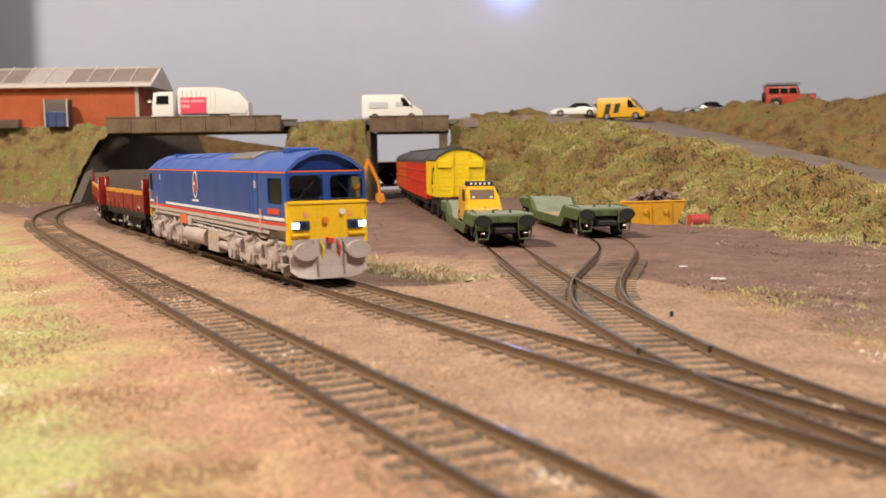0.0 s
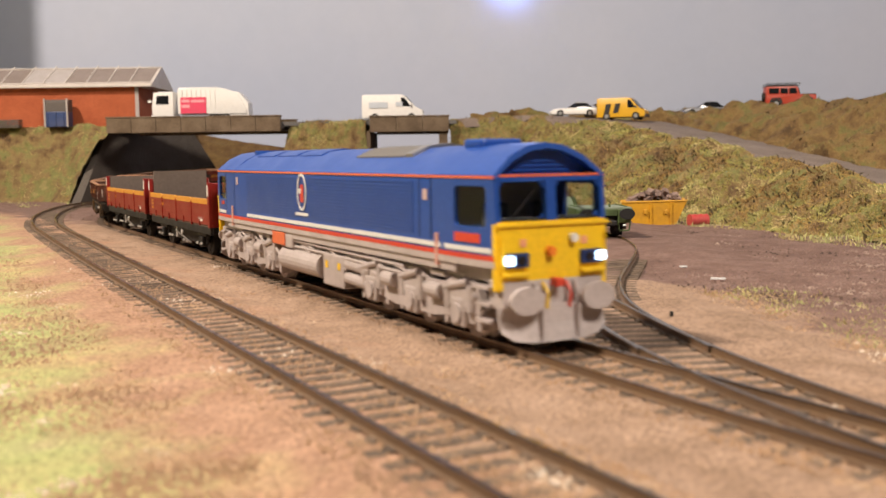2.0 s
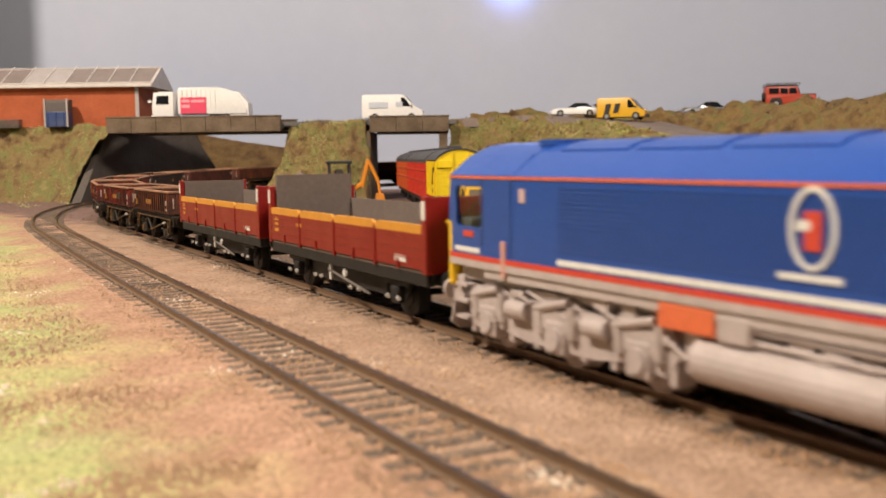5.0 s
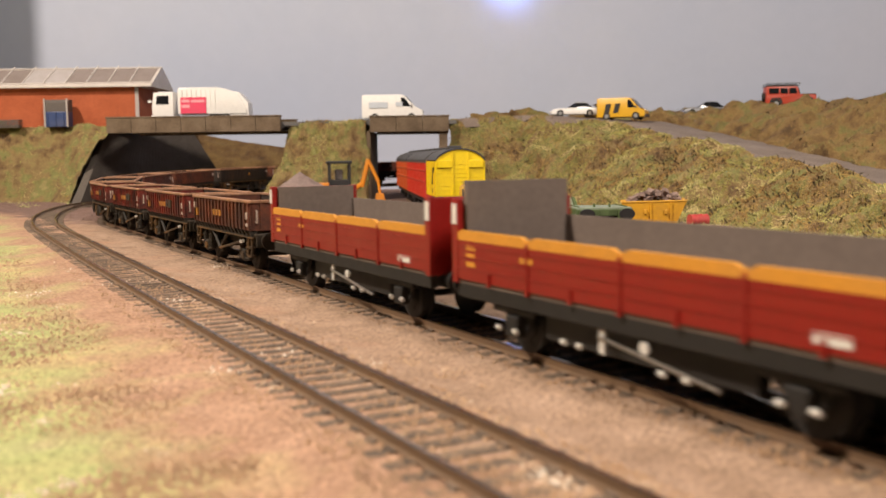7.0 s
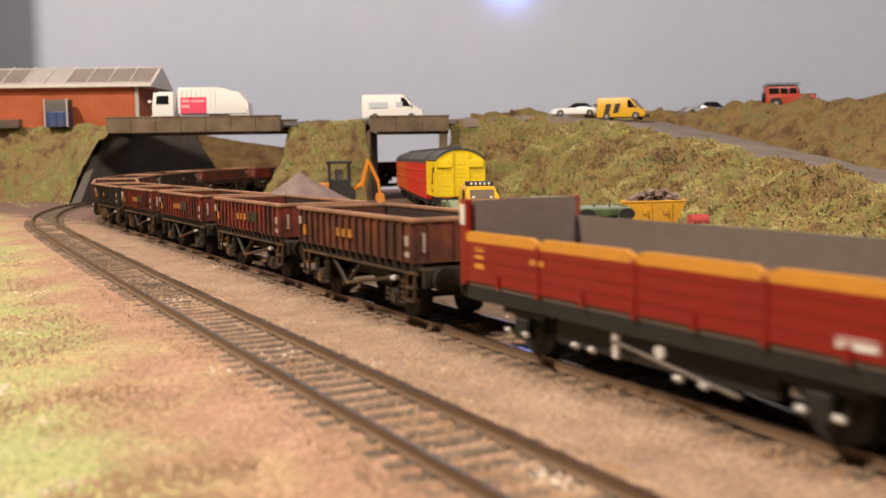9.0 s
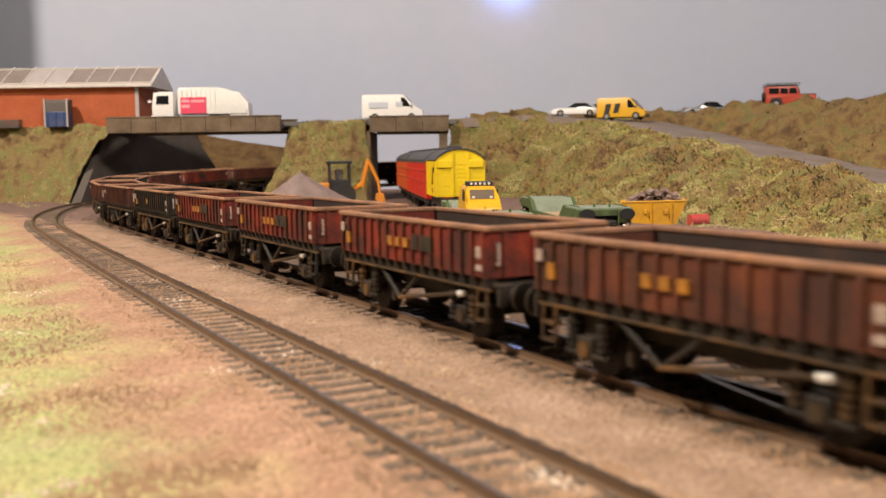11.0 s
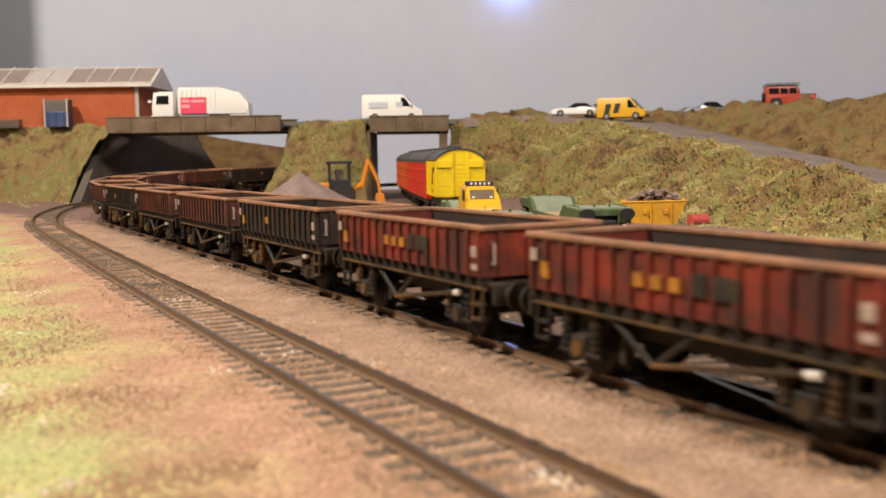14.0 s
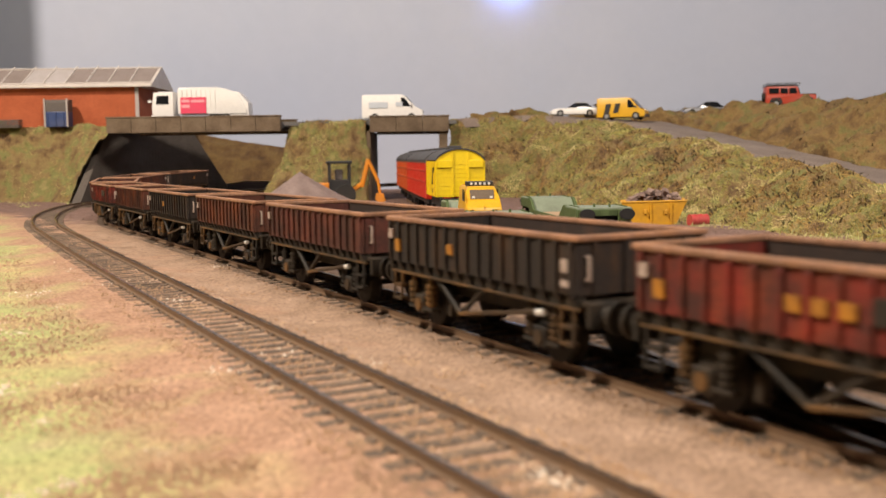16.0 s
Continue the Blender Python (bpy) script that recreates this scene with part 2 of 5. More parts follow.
def make_ground():
    """One sheet of scenic ground on the baseboard, finer near the lens."""
    bm = B()
    xs = [-2600, -1400, -900] + [-640 + 8 * i for i in range(150)] + [700, 1100, 1700, 2600]
    ys = [-2600, -900, -200] + [40 + 5 * i for i in range(90)] + [490 + 11 * i for i in range(96)] + [1700, 2600]
    rows = []
    for y in ys:
        row = []
        for x in xs:
            v = Vector((x * 0.02, y * 0.02, 0))
            z = -4.2 + 1.1 * noise.noise(v) + 0.5 * noise.noise(v * 4.3)
            d = near_track(x, y)
            if d < 20:
                z = -2.5 + (z + 4.2) * 0.22 - (0.25 if d < 8 else 0)
            elif d < 30:
                z += (-2.6 - z) * (30 - d) / 10
            fan = x - (46.8 - .115 * (y - 300))
            if 180 < y < 470 and -24 < fan < 46:
                z += (-2.6 + .15 * noise.noise(v * 6) - z) * min(1, (fan + 24) / 7, (46 - fan) / 7, (y - 180) / 20)
            if y > 430 and -45 < x < 150:
                lift = min(1, (y - 430) / 40) * min(1, (x + 45) / 40) * min(1, (150 - x) / 30)
                z += (-1.0 + 0.25 * noise.noise(v * 3) - z) * lift
            row.append((x, y, z))
        rows.append(row)
    loft(bm, rows)
    ob = part("ground", bm, GROUND)
    for p in ob.data.polygons:
        p.use_smooth = True
    return tagged(ob, "sandy model railway ground with worn grass and brown dirt", "ground", kind="structure")


def bank(name, lines, across, label, seed=0, rough=5.0, material=None):
    """An uneven bank between guide lines that run along it, from its foot upwards."""
    bm, sections = B(), []
    stations = len(lines[0])
    steps = 26
    for i in range((stations - 1) * steps + 1):
        f = i / steps
        a = min(int(f), stations - 2)
        f -= a
        pts = [Vector(l[a]).lerp(Vector(l[a + 1]), f) for l in lines]
        row = []
        for j in range((len(pts) - 1) * across + 1):
            g = j / across
            c = min(int(g), len(pts) - 2)
            p = pts[c].lerp(pts[c + 1], g - c)
            q = p * 0.022 + Vector((seed, 0, 0))
            q1 = j / ((len(pts) - 1) * across)
            amp = rough * min(1, .35 + 3 * q1, .25 + 3.2 * (1 - q1))
            p = p + Vector((noise.noise(q), noise.noise(q + Vector((9, 4, 2))), noise.noise(q + Vector((3, 8, 5))))) * amp
            p += Vector((0, -.5, 1)) * (noise.noise(q * 2.3) * .75 + noise.noise(q * 5.1) * .42 + noise.noise(q * 11) * .2) * amp
            row.append(p)
        sections.append(row)
    loft(bm, sections)
    ob = part(name, bm, material or EARTH)
    for p in ob.data.polygons:
        p.use_smooth = True
    return tagged(ob, label, "embankment", kind="structure")


make_ground()

CREST = [(7, 1186, 90), (110, 1180, 94), (206, 1100, 79), (254, 950, 55), (283, 800, 37), (300, 650, 21), (330, 450, 2)]
FOOT = [(6, 1152, -5), (92, 1100, -5), (137, 890, -5), (174, 735, -5), (203, 612, -5), (238, 522, -5), (305, 370, -5)]
MID = [(6, 1166, 46), (98, 1140, 55), (172, 1010, 46), (222, 850, 34), (250, 710, 24), (275, 590, 15), (318, 410, 1)]
ROAD_FAR = [(44, 1292, 93), (150, 1275, 96), (272, 1190, 83), (322, 1010, 57), (352, 850, 36), (372, 690, 18), (405, 480, 0)]
UPPER = [(70, 1320, 97), (170, 1300, 97), (300, 1235, 96), (392, 1085, 99), (445, 930, 92), (475, 750, 80), (520, 520, 60)]
BACK = [(80, 1560, 96), (170, 1560, 97), (330, 1560, 97), (520, 1400, 103), (700, 1200, 103), (760, 900, 95), (800, 600, 70)]
EMB_LOW = bank("embankment_lower", [FOOT, MID, CREST], 16, "grassy model embankment in mottled green and straw", 1, 12)
def between(a, b, f, dz):
    return [tuple(Vector(p).lerp(Vector(q), f) + Vector((0, 0, dz))) for p, q in zip(a, b)]


EMB_ROAD = bank("road_ramp", [between(CREST, MID, .16, -4), CREST, ROAD_FAR, between(ROAD_FAR, UPPER, .12, -9)], 8, "worn grey road running down the embankment", 2, 1.2, ROAD)
EMB_TOP = bank("embankment_upper", [between(ROAD_FAR, CREST, .03, -9), between(ROAD_FAR, UPPER, .02, 1.5), UPPER, BACK], 12, "brown and straw scrubby upper bank above the road", 3, 12, DRYBANK)
LEFT_LINES = [[(-760, 1150, -5), (-600, 1215, -5), (-480, 1200, -5), (-444, 1160, -5)],
              [(-760, 1190, 55), (-600, 1240, 50), (-470, 1225, 50), (-428, 1190, 40)],
              [(-760, 1230, 90), (-600, 1262, 90), (-470, 1250, 90), (-396, 1215, 90)],
              [(-760, 1560, 91), (-600, 1560, 91), (-470, 1560, 91), (-385, 1560, 91)]]
EMB_LEFT = bank("embankment_left", LEFT_LINES, 14, "mossy green and straw bank below the brick building", 5, 8)
MID_LINES = [[(-215, 1160, -5), (-212, 1140, -5), (-150, 1120, -5), (-86, 1150, -5), (-84, 1290, -5)],
             [(-190, 1178, 45), (-188, 1160, 45), (-148, 1150, 45), (-87, 1158, 45), (-85, 1290, 45)],
             [(-178, 1190, 88), (-177, 1180, 88), (-146, 1172, 88), (-90, 1168, 88), (-86, 1290, 88)],
             [(-150, 1250, 90), (-148, 1230, 90), (-136, 1230, 90), (-132, 1230, 90), (-130, 1292, 90)]]
EMB_MID = bank("embankment_middle", MID_LINES, 14, "straw-coloured grassy bank between two road bridges", 7, 6)

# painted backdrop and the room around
bank("embankment_back", [[(-420, 1508, -5), (-300, 1512, 12), (-160, 1512, 12)], [(-420, 1530, 60), (-300, 1530, 45), (-160, 1530, 35)], [(-420, 1558, 92), (-300, 1558, 72), (-160, 1558, 48)]], 12, "brown scrubby bank behind the bridges, its colour darkened for shade", 11, 6, SHADED_BROWN)
bm = box(B(), -2600, 2600, 1560, 1590, -900, 1900)
tagged(part("wall_north", bm, SKY), "pale blue painted backdrop wall", "wall", kind="structure")
tagged(part("wall_south", box(B(), -2600, 2600, -2630, -2600, -900, 1900), paint("room_paint", (0.16, 0.145, 0.13), 0.8)), "plain brown-grey painted room wall", "wall", kind="structure")
CREAM = bpy.data.materials["room_paint"]
tagged(part("wall_west", box(B(), -2630, -2600, -2600, 1560, -900, 1900), CREAM), "plain brown-grey painted room wall", "wall", kind="structure")
tagged(part("wall_east", box(B(), 2600, 2630, -2600, 1560, -900, 1900), CREAM), "plain brown-grey painted room wall", "wall", kind="structure")
tagged(part("ceiling", box(B(), -2630, 2630, -2630, 1590, 1900, 1930), CREAM), "plain dim room ceiling", "ceiling", kind="structure")
tagged(part("floor", box(B(), -2630, 2630, -2630, 1590, -930, -900), CREAM), "plain room floor below the layout", "floor", kind="structure")

# tracks
for nm, line, lo, hi, slo, shi, lab in (("outer_track", OUTER, 0, 1900, 60, 1900, "curving model railway track with brown rails on dark sleepers"),
                                        ("main_track", MAIN, 0, 2500, 90, 2100, "model railway main line with brown rails on dark sleepers"),
                                        ("siding_track", SIDING, 0, 980, 40, 330, "siding track sunk into brown yard dirt"),
                                        ("spur_track", SPUR, -35, 490, 60, 215, "curved spur track leading off the siding points")):
    holder = root(nm, (0, 0, 0), 0, lab, "railway track", kind="structure")
    rails(line, lo, hi, 10 if "spur" not in nm else 5, holder, sink=0.06 if "spur" in nm else 0.0)
    sleepers(line, slo, shi, holder)
# ---------------------------------------------------------------- paints
BLUE = paint("loco_blue", (0.014, 0.068, 0.33), 0.36, 0, 0.08, (0.05, 0.06, 0.12))
BLUE_DK = paint("loco_blue_shadow_gap", (0.008, 0.03, 0.13), 0.5)
YELLOW = paint("warning_yellow", (0.88, 0.56, 0.015), 0.45, 0, 0.1)
GREY = paint("underframe_grey", (0.50, 0.435, 0.42), 0.6, 0, 0.38, (0.24, 0.175, 0.14))
WHITE = paint("lining_white", (0.75, 0.75, 0.74), 0.5, 0, 0.05)
ORANGE = paint("lining_orange", (0.72, 0.16, 0.06), 0.5, 0, 0.05)
RED = paint("signal_red", (0.62, 0.06, 0.03), 0.5, 0, 0.06)
GLASSY = paint("dark_glazing", (0.012, 0.013, 0.015), 0.08, 0, 0.0, bump=0.0)
CABGLASS, _t, _b = nodes_of("cab_glass")
_b.inputs["Base Color"].default_value = (0.85, 0.88, 0.88, 1)
_b.inputs["Transmission Weight"].default_value, _b.inputs["Roughness"].default_value, _b.inputs["IOR"].default_value = 1.0, 0.02, 1.12
_b.inputs["Specular IOR Level"].default_value = 0.5
PLATE = paint("plate_pale_pink", (0.62, 0.45, 0.42), 0.6)
DARK = paint("seat_dark", (0.05, 0.05, 0.055), 0.8)
STONE = paint("bulkhead_stone", (0.30, 0.28, 0.25), 0.7)
BLACK = paint("underframe_black", (0.010, 0.0095, 0.0095), 0.6, 0, 0.25, (0.035, 0.025, 0.018))
STEEL = paint("bright_steel", (0.45, 0.43, 0.41), 0.35, 0.9, 0.3)
LIGHT = paint("headlamp_glow", (0.55, 0.76, 1.0), 0.3, 0, 0, emit=7.0)
MAROON = paint("wagon_maroon", (0.245, 0.008, 0.005), 0.42, 0, 0.25, (0.12, 0.012, 0.008))
GOLD = paint("band_yellow", (0.62, 0.27, 0.028), 0.5, 0, 0.15)
BOARD = paint("inner_board", (0.165, 0.128, 0.108), 0.85, 0, 0.3, (0.10, 0.075, 0.06), 45)
WHITE_PART = paint("white_pipe_end", (0.72, 0.70, 0.66), 0.5)
RUST = [rusty("rust_brown", (0.125, 0.026, 0.012), (0.24, 0.07, 0.02), amount=0.7, soot=0.72), rusty("rust_red", (0.27, 0.016, 0.009), (0.22, 0.06, 0.012), amount=0.65, soot=0.84),
        rusty("soot_black", (0.013, 0.0105, 0.010), (0.15, 0.06, 0.012), amount=0.42, soot=0.75), rusty("rust_dull", (0.125, 0.026, 0.017), (0.17, 0.06, 0.028), amount=0.55, soot=0.7)]
RIM = rusty("rusty_rim", (0.36, 0.19, 0.12), (0.48, 0.21, 0.07), (0.08, 0.045, 0.03), 0.7, soot=0.55)
SOOT = rusty("wagon_inside", (0.045, 0.030, 0.024), (0.12, 0.05, 0.025), amount=0.5, soot=0.7)
GRIME = rusty("grimy_underframe", (0.020, 0.015, 0.010), (0.10, 0.055, 0.016), (0.007, 0.006, 0.005), 0.6, soot=0.75)
PALE_PATCH = paint("dusty_white", (0.42, 0.33, 0.28), 0.7, 0, 0.6, (0.22, 0.12, 0.08), 220)
AMBER = paint("amber_box", (0.44, 0.18, 0.015), 0.6, 0, 0.95, (0.12, 0.05, 0.02), 200)
OCHRE = rusty("ochre_step", (0.20, 0.095, 0.02), (0.17, 0.07, 0.02), (0.02, 0.014, 0.008), 0.5, soot=0.85)


def wheelset(parent, x, r=6.6, mat=None):
    """An axle with two flanged wheels."""
    bm = B()
    rod(bm, (0, -12, 0), (0, 12, 0), 1.0, 8)
    for s in (-1, 1):
        rod(bm, (0, s * 7.4, 0), (0, s * 10.4, 0), r, 20)
        rod(bm, (0, s * 7.0, 0), (0, s * 7.6, 0), r + 0.9, 20)
        rod(bm, (0, s * 10.3, 0), (0, s * 10.7, 0), r * 0.55, 10)
        for k in range(4):
            a = k * math.pi / 2
            box(bm, math.cos(a) * r * .6 - .5, math.cos(a) * r * .6 + .5, s * 10.4 - .2, s * 10.4 + .3, math.sin(a) * r * .6 - .5, math.sin(a) * r * .6 + .5)
    return part("wheelset", bm, mat or BLACK, parent, at=(x, 0, r))


def oval(bm, x, y, z, ry, rz, t, seg=28):
    pts = [(y + ry * math.cos(a), z + rz * math.sin(a)) for a in [2 * math.pi * i / seg for i in range(seg)]]
    return prism(bm, pts, "x", x, x + t)


def side_strip(name, mat, parent, x0, x1, z0, z1, y, t=0.25, label=""):
    """A thin raised panel on both flanks."""
    for s in (-1, 1):
        part(name, box(B(), x0, x1, *sorted((s * y, s * (y + t))), z0, z1), mat, parent, label)


def roof_patch(x0, x1, half, proud):
    """A raised panel that follows the curve of the roof."""
    def z(y):
        return float(np.interp(abs(y), (0, 5.5, 11.0, 16.7), (48.4, 47.8, 45.4, 41.0)))
    ys = [-half + 2 * half * i / 8 for i in range(9)]
    return prism(B(), [(y, z(y) + proud) for y in ys] + [(y, z(y) - .6) for y in ys[::-1]], "x", x0, x1)


def locomotive():
    """Six-axle diesel, cabs at both ends; x forward, origin amidships at rail top."""
    e = root("diesel_locomotive", (0, 0, 0), 0, "blue diesel locomotive with yellow ends and grey bogies", "locomotive")
    w, H = 16.9, 118.4
    zs, zc = 20.6, 40.6
    side = [(-w, zs), (w, zs), (w, zc - 1), (w - .2, zc + .4), (11.0, 45.4), (5.5, 47.8), (0, 48.4), (-5.5, 47.8), (-11.0, 45.4), (-w + .2, zc + .4), (-w, zc - 1)]
    smooth(part("body", prism(B(), side, "x", -H + 30, H - 30), BLUE, e, "blue louvred body side"), 25)
    for s in (1, -1):
        # cab: walls with window openings, built from posts and panels
        x0 = H - 30.0

        def cab_part(name, bm):
            if s < 0:
                bmesh.ops.rotate(bm, verts=bm.verts, matrix=Matrix.Rotation(math.pi, 3, "Z"))
            part(name, bm, BLUE, e)

        wa, wb = H - 17.6, H - 3.8
        for y in (-1, 1):
            ya, yb = sorted((y * (w - 1.2), y * w))
            cab_part("cab_door", box(B(), x0, wa, ya, yb, zs, zc))
            cab_part("cab_side", box(B(), wa, wb, ya, yb, zs, 28.7))
            cab_part("window_header", box(B(), wa, wb, ya, yb, 38.4, zc))
            cab_part("cab_side", box(B(), wb, H - .6, ya, yb, zs, zc))
            for xa, za, sx, sz in ((wa, 28.7, 1, 1), (wb, 28.7, -1, 1), (wa, 38.4, 1, -1), (wb, 38.4, -1, -1)):
                cab_part("window_corner", prism(B(), [(xa, za), (xa + sx * 1.2, za), (xa + sx * .35, za + sz * .35), (xa, za + sz * 1.2)], "y", ya + .02, yb - .02))
        cab_part("cab_back", box(B(), x0, x0 + 1, -w, w, zs, zc))
        for ya, yb in ((-w + .02, -w + 1.5), (-1.5, 1.5), (w - 1.5, w - .02)):
            cab_part("front_pillar", prism(B(), [(H - 1.6, 29.6), (H + .2, 29.6), (H - .7, 40.9), (H - 2.6, 40.9)], "y", ya, yb))
        cab_part("windscreen_header", prism(B(), [(H - 2.5, 39.4), (H - .6, 39.4), (H - .75, 40.9), (H - 2.6, 40.9)], "y", -w + 1.5, w - 1.5))
        for yc in (-1, 1):
            for ya, za, sy, sz in ((1.5, 30.2, 1, 1), (w - 1.5, 30.2, -1, 1), (1.5, 39.4, 1, -1), (w - 1.5, 39.4, -1, -1)):
                cab_part("window_corner", prism(B(), [(yc * ya, za), (yc * (ya + sy * 1.8), za), (yc * ya, za + sz * 1.8)], "x", H - 1.9, H - 1.0))
        cab_part("cab_floor", box(B(), x0, H - 1.2, -w + 1, w - 1, zs, zs + 1))
        part("desk", box(B(), *sorted((s * (H - 8), s * (H - 2.6))), -w + 2, w - 2, 26.6, 30.6, .4), DARK, e, "dark cab desk")
        for y in (-7.5, 7.5):
            part("cab_seat", box(B(), *sorted((s * (H - 16), s * (H - 12))), y - 3, y + 3, 24, 34, .8), DARK, e)
        part("bulkhead", box(B(), *sorted((s * (H - 28.6), s * (H - 27.8))), -w + 1.4, w - 1.4, zs + 1, zc - 1), STONE, e)
        # cab roof: a shell whose arched lip stands over a recessed front
        rp = [(-w, zc - .6), (-w + .2, zc + .5), (-11.4, 45.4), (-5.5, 47.9), (0, 48.6), (5.5, 47.9), (11.4, 45.4), (w - .2, zc + .5), (w, zc - .6)]
        inner = [(-w + 1.3, zc - .6), (-w + 1.4, zc + .1), (-10.9, 44.1), (-5.2, 46.5), (0, 47.2), (5.2, 46.5), (10.9, 44.1), (w - 1.4, zc + .1), (w - 1.3, zc - .6)]
        bm = B()
        rows = [[(x, *q) for q in rp + inner[::-1]] for x in (H - 30, H - 17.6, H - 6)]
        rows.append([(H - .4 - 2.0 * (q[1] - zc) / 8, *q) for q in rp + inner[::-1]])
        r = loft(bm, rows, True)
        n = len(rp)
        for row, flip in ((r[0], -1), (r[-1], 1)):
            for i in range(n - 1):
                bm.faces.new((row[i], row[i + 1], row[2 * n - 2 - i], row[2 * n - 1 - i])[::flip])
        if s < 0:
            bmesh.ops.rotate(bm, verts=bm.verts, matrix=Matrix.Rotation(math.pi, 3, "Z"))
        smooth(part("cab_roof", bm, BLUE, e), 25)
        cab_part("roof_front", prism(B(), inner, "x", H - 6.4, H - 5.0))
        cab_part("roof_ledge", box(B(), H - 6.4, H - 1.2, -w + 1.4, w - 1.4, zc - .4, zc + .25))
        for zz in range(4):
            cab_part("grille_slat", box(B(), H - 5.0, H - 4.4, -8.5 + zz * 1.2, 8.5 - zz * 1.2, 41.8 + zz * 1.1, 42.3 + zz * 1.1))
        # yellow front, stepped round the buffer beam
        bm = B()
        prism(bm, [(-w, 13.6), (-13, 14.6), (13, 14.6), (w, 13.6), (w, 30.1), (-w, 30.1)], "x", *sorted((s * (H - 1.7), s * (H + .9))))
        bmesh.ops.bevel(bm, geom=bm.edges[:], offset=0.5, segments=2, affect="EDGES")
        ye = part("front_panel", bm, YELLOW, e, "bright yellow warning panel")
        part("ledge", box(B(), *sorted((s * (H + .9), s * (H + 1.6))), -w + 1, w - 1, 28.9, 29.7, .15), YELLOW, ye)
        for y in (-1, 1):
            part("windscreen", prism(B(), [(s * (H - d), z) for d, z in ((2.2, 30.0), (1.6, 30.0), (2.3, 39.4), (2.9, 39.4))], "y", *sorted((y * 1.2, y * (w - 1.4)))), CABGLASS, e, "dark cab windscreen").visible_shadow = False
            part("window_frame", box(B(), *sorted((s * (H - 1.1), s * (H - .6))), *sorted((y * 1.6, y * (w - 2))), 30.0, 30.7), BLACK, e)
            part("wiper", rod(B(), (s * (H - .4), y * 12, 30.6), (s * (H - .7), y * 5, 37.0), .22, 6), BLACK, e)
            part("side_window", box(B(), *sorted((s * wa, s * wb)), *sorted((y * (w - .9), y * (w - .6))), 28.7, 38.4), CABGLASS, e, "dark cab side window").visible_shadow = False
            bm = B()
            box(bm, *sorted((s * (H + .8), s * (H + 2.0))), *sorted((y * 8.0, y * 14.6)), 19.4, 22.8, .3)
            hl = part("headlight", bm, BLUE_DK, e)
            part("lens", box(B(), *sorted((s * (H + 1.8), s * (H + 2.3))), *sorted((y * 11.7, y * 14.3)), 20.1, 22.2, .2), LIGHT if s > 0 else GLASSY, hl, "glowing white lamp lens" if s > 0 else "")
            part("lens", rod(B(), (s * (H + 1.8), y * 9.7, 21.1), (s * (H + 2.3), y * 9.7, 21.1), 1.1, 12), GLASSY, hl)
            part("step", box(B(), *sorted((s * (H + .8), s * (H + 2.4))), *sorted((y * 8, y * 15.5)), 17.3, 18.1, .2), YELLOW, e)
            part("buffer", oval(B(), s * (H + 4.9) - .6, y * 10.9, 11.9, 5.0, 3.3, 1.2), GREY, e, "oval grey buffer")
            part("buffer_shank", rod(B(), (s * (H - 1), y * 11.0, 11.8), (s * (H + 4.8), y * 11.0, 11.8), 2.0, 12), GREY, e)
            part("marker_plate", box(B(), *sorted((s * (H + .8), s * (H + 1.15))), y * 9.4 - .9, y * 9.4 + .9, 24.2, 26.0), paint("plate_pink", (0.8, 0.35, 0.2), .6), e)
            part("handrail", rod(B(), (s * (H + 1.4), y * 15.8, 18.5), (s * (H + 1.4), y * 15.8, 27), .3, 6), YELLOW, e)
        part("lamp_bracket", rod(B(), (s * (H + .8), 5.6 * s, 25.8), (s * (H + 2.4), 5.6 * s, 25.8), 1.1, 12), WHITE, e)
        part("lamp_bracket", rod(B(), (s * (H + .8), -1.5 * s, 22.9), (s * (H + 2.6), -1.5 * s, 22.9), 1.2, 12), paint("lamp_orange", (0.85, 0.22, 0.02), .5), e)
        part("coupling_hook", box(B(), *sorted((s * (H + .5), s * (H + 4))), -1.2, 1.2, 14.5, 16.5, .3), RED, e, "red coupling hook")
        part("buffer_beam", box(B(), *sorted((s * (H - 5), s * (H + 1))), -15.5, 15.5, 9.5, 16.5, .6), GREY, e)
        for y, col in ((3.4, RED), (-3.6, YELLOW), (6.0, GREY), (-6.4, GREY)):
            bm = B()
            pts = [(s * (H + 1.2), y, 15.5), (s * (H + 3), y + .3, 13), (s * (H + 2.6), y + .2, 9.5)]
            for a, b in zip(pts, pts[1:]):
                rod(bm, a, b, .5, 6)
            part("brake_hose", bm, col, e)
        # snowplough: three curved blades
        bm = B()
        ys = [-16, -13, -8, -3, 3, 8, 13, 16]
        rows = []
        for y in ys:
            f = abs(y) / 16
            zt, zb = 10.4 - .4 * f, 1.6 + 2.6 * max(0, f - .75) / .25
            rows.append([(s * (H + 2.6 - 2.5 * f * f + d), y, z) for d, z in ((0, zt), (.3, (zt + zb) / 2), (1.4, zb), (.6, zb), (-.5, (zt + zb) / 2), (-.8, zt))])
        r = loft(bm, rows, True)
        bm.faces.new(r[0][::-1])
        bm.faces.new(r[-1])
        part("snowplough", bm, GREY, e, "grey steel snowplough")
        for y in (-5.5, 5.5):
            part("plough_rib", box(B(), *sorted((s * (H + 2), s * (H + 4.4))), y - .4, y + .4, 3, 10), GREY, e)
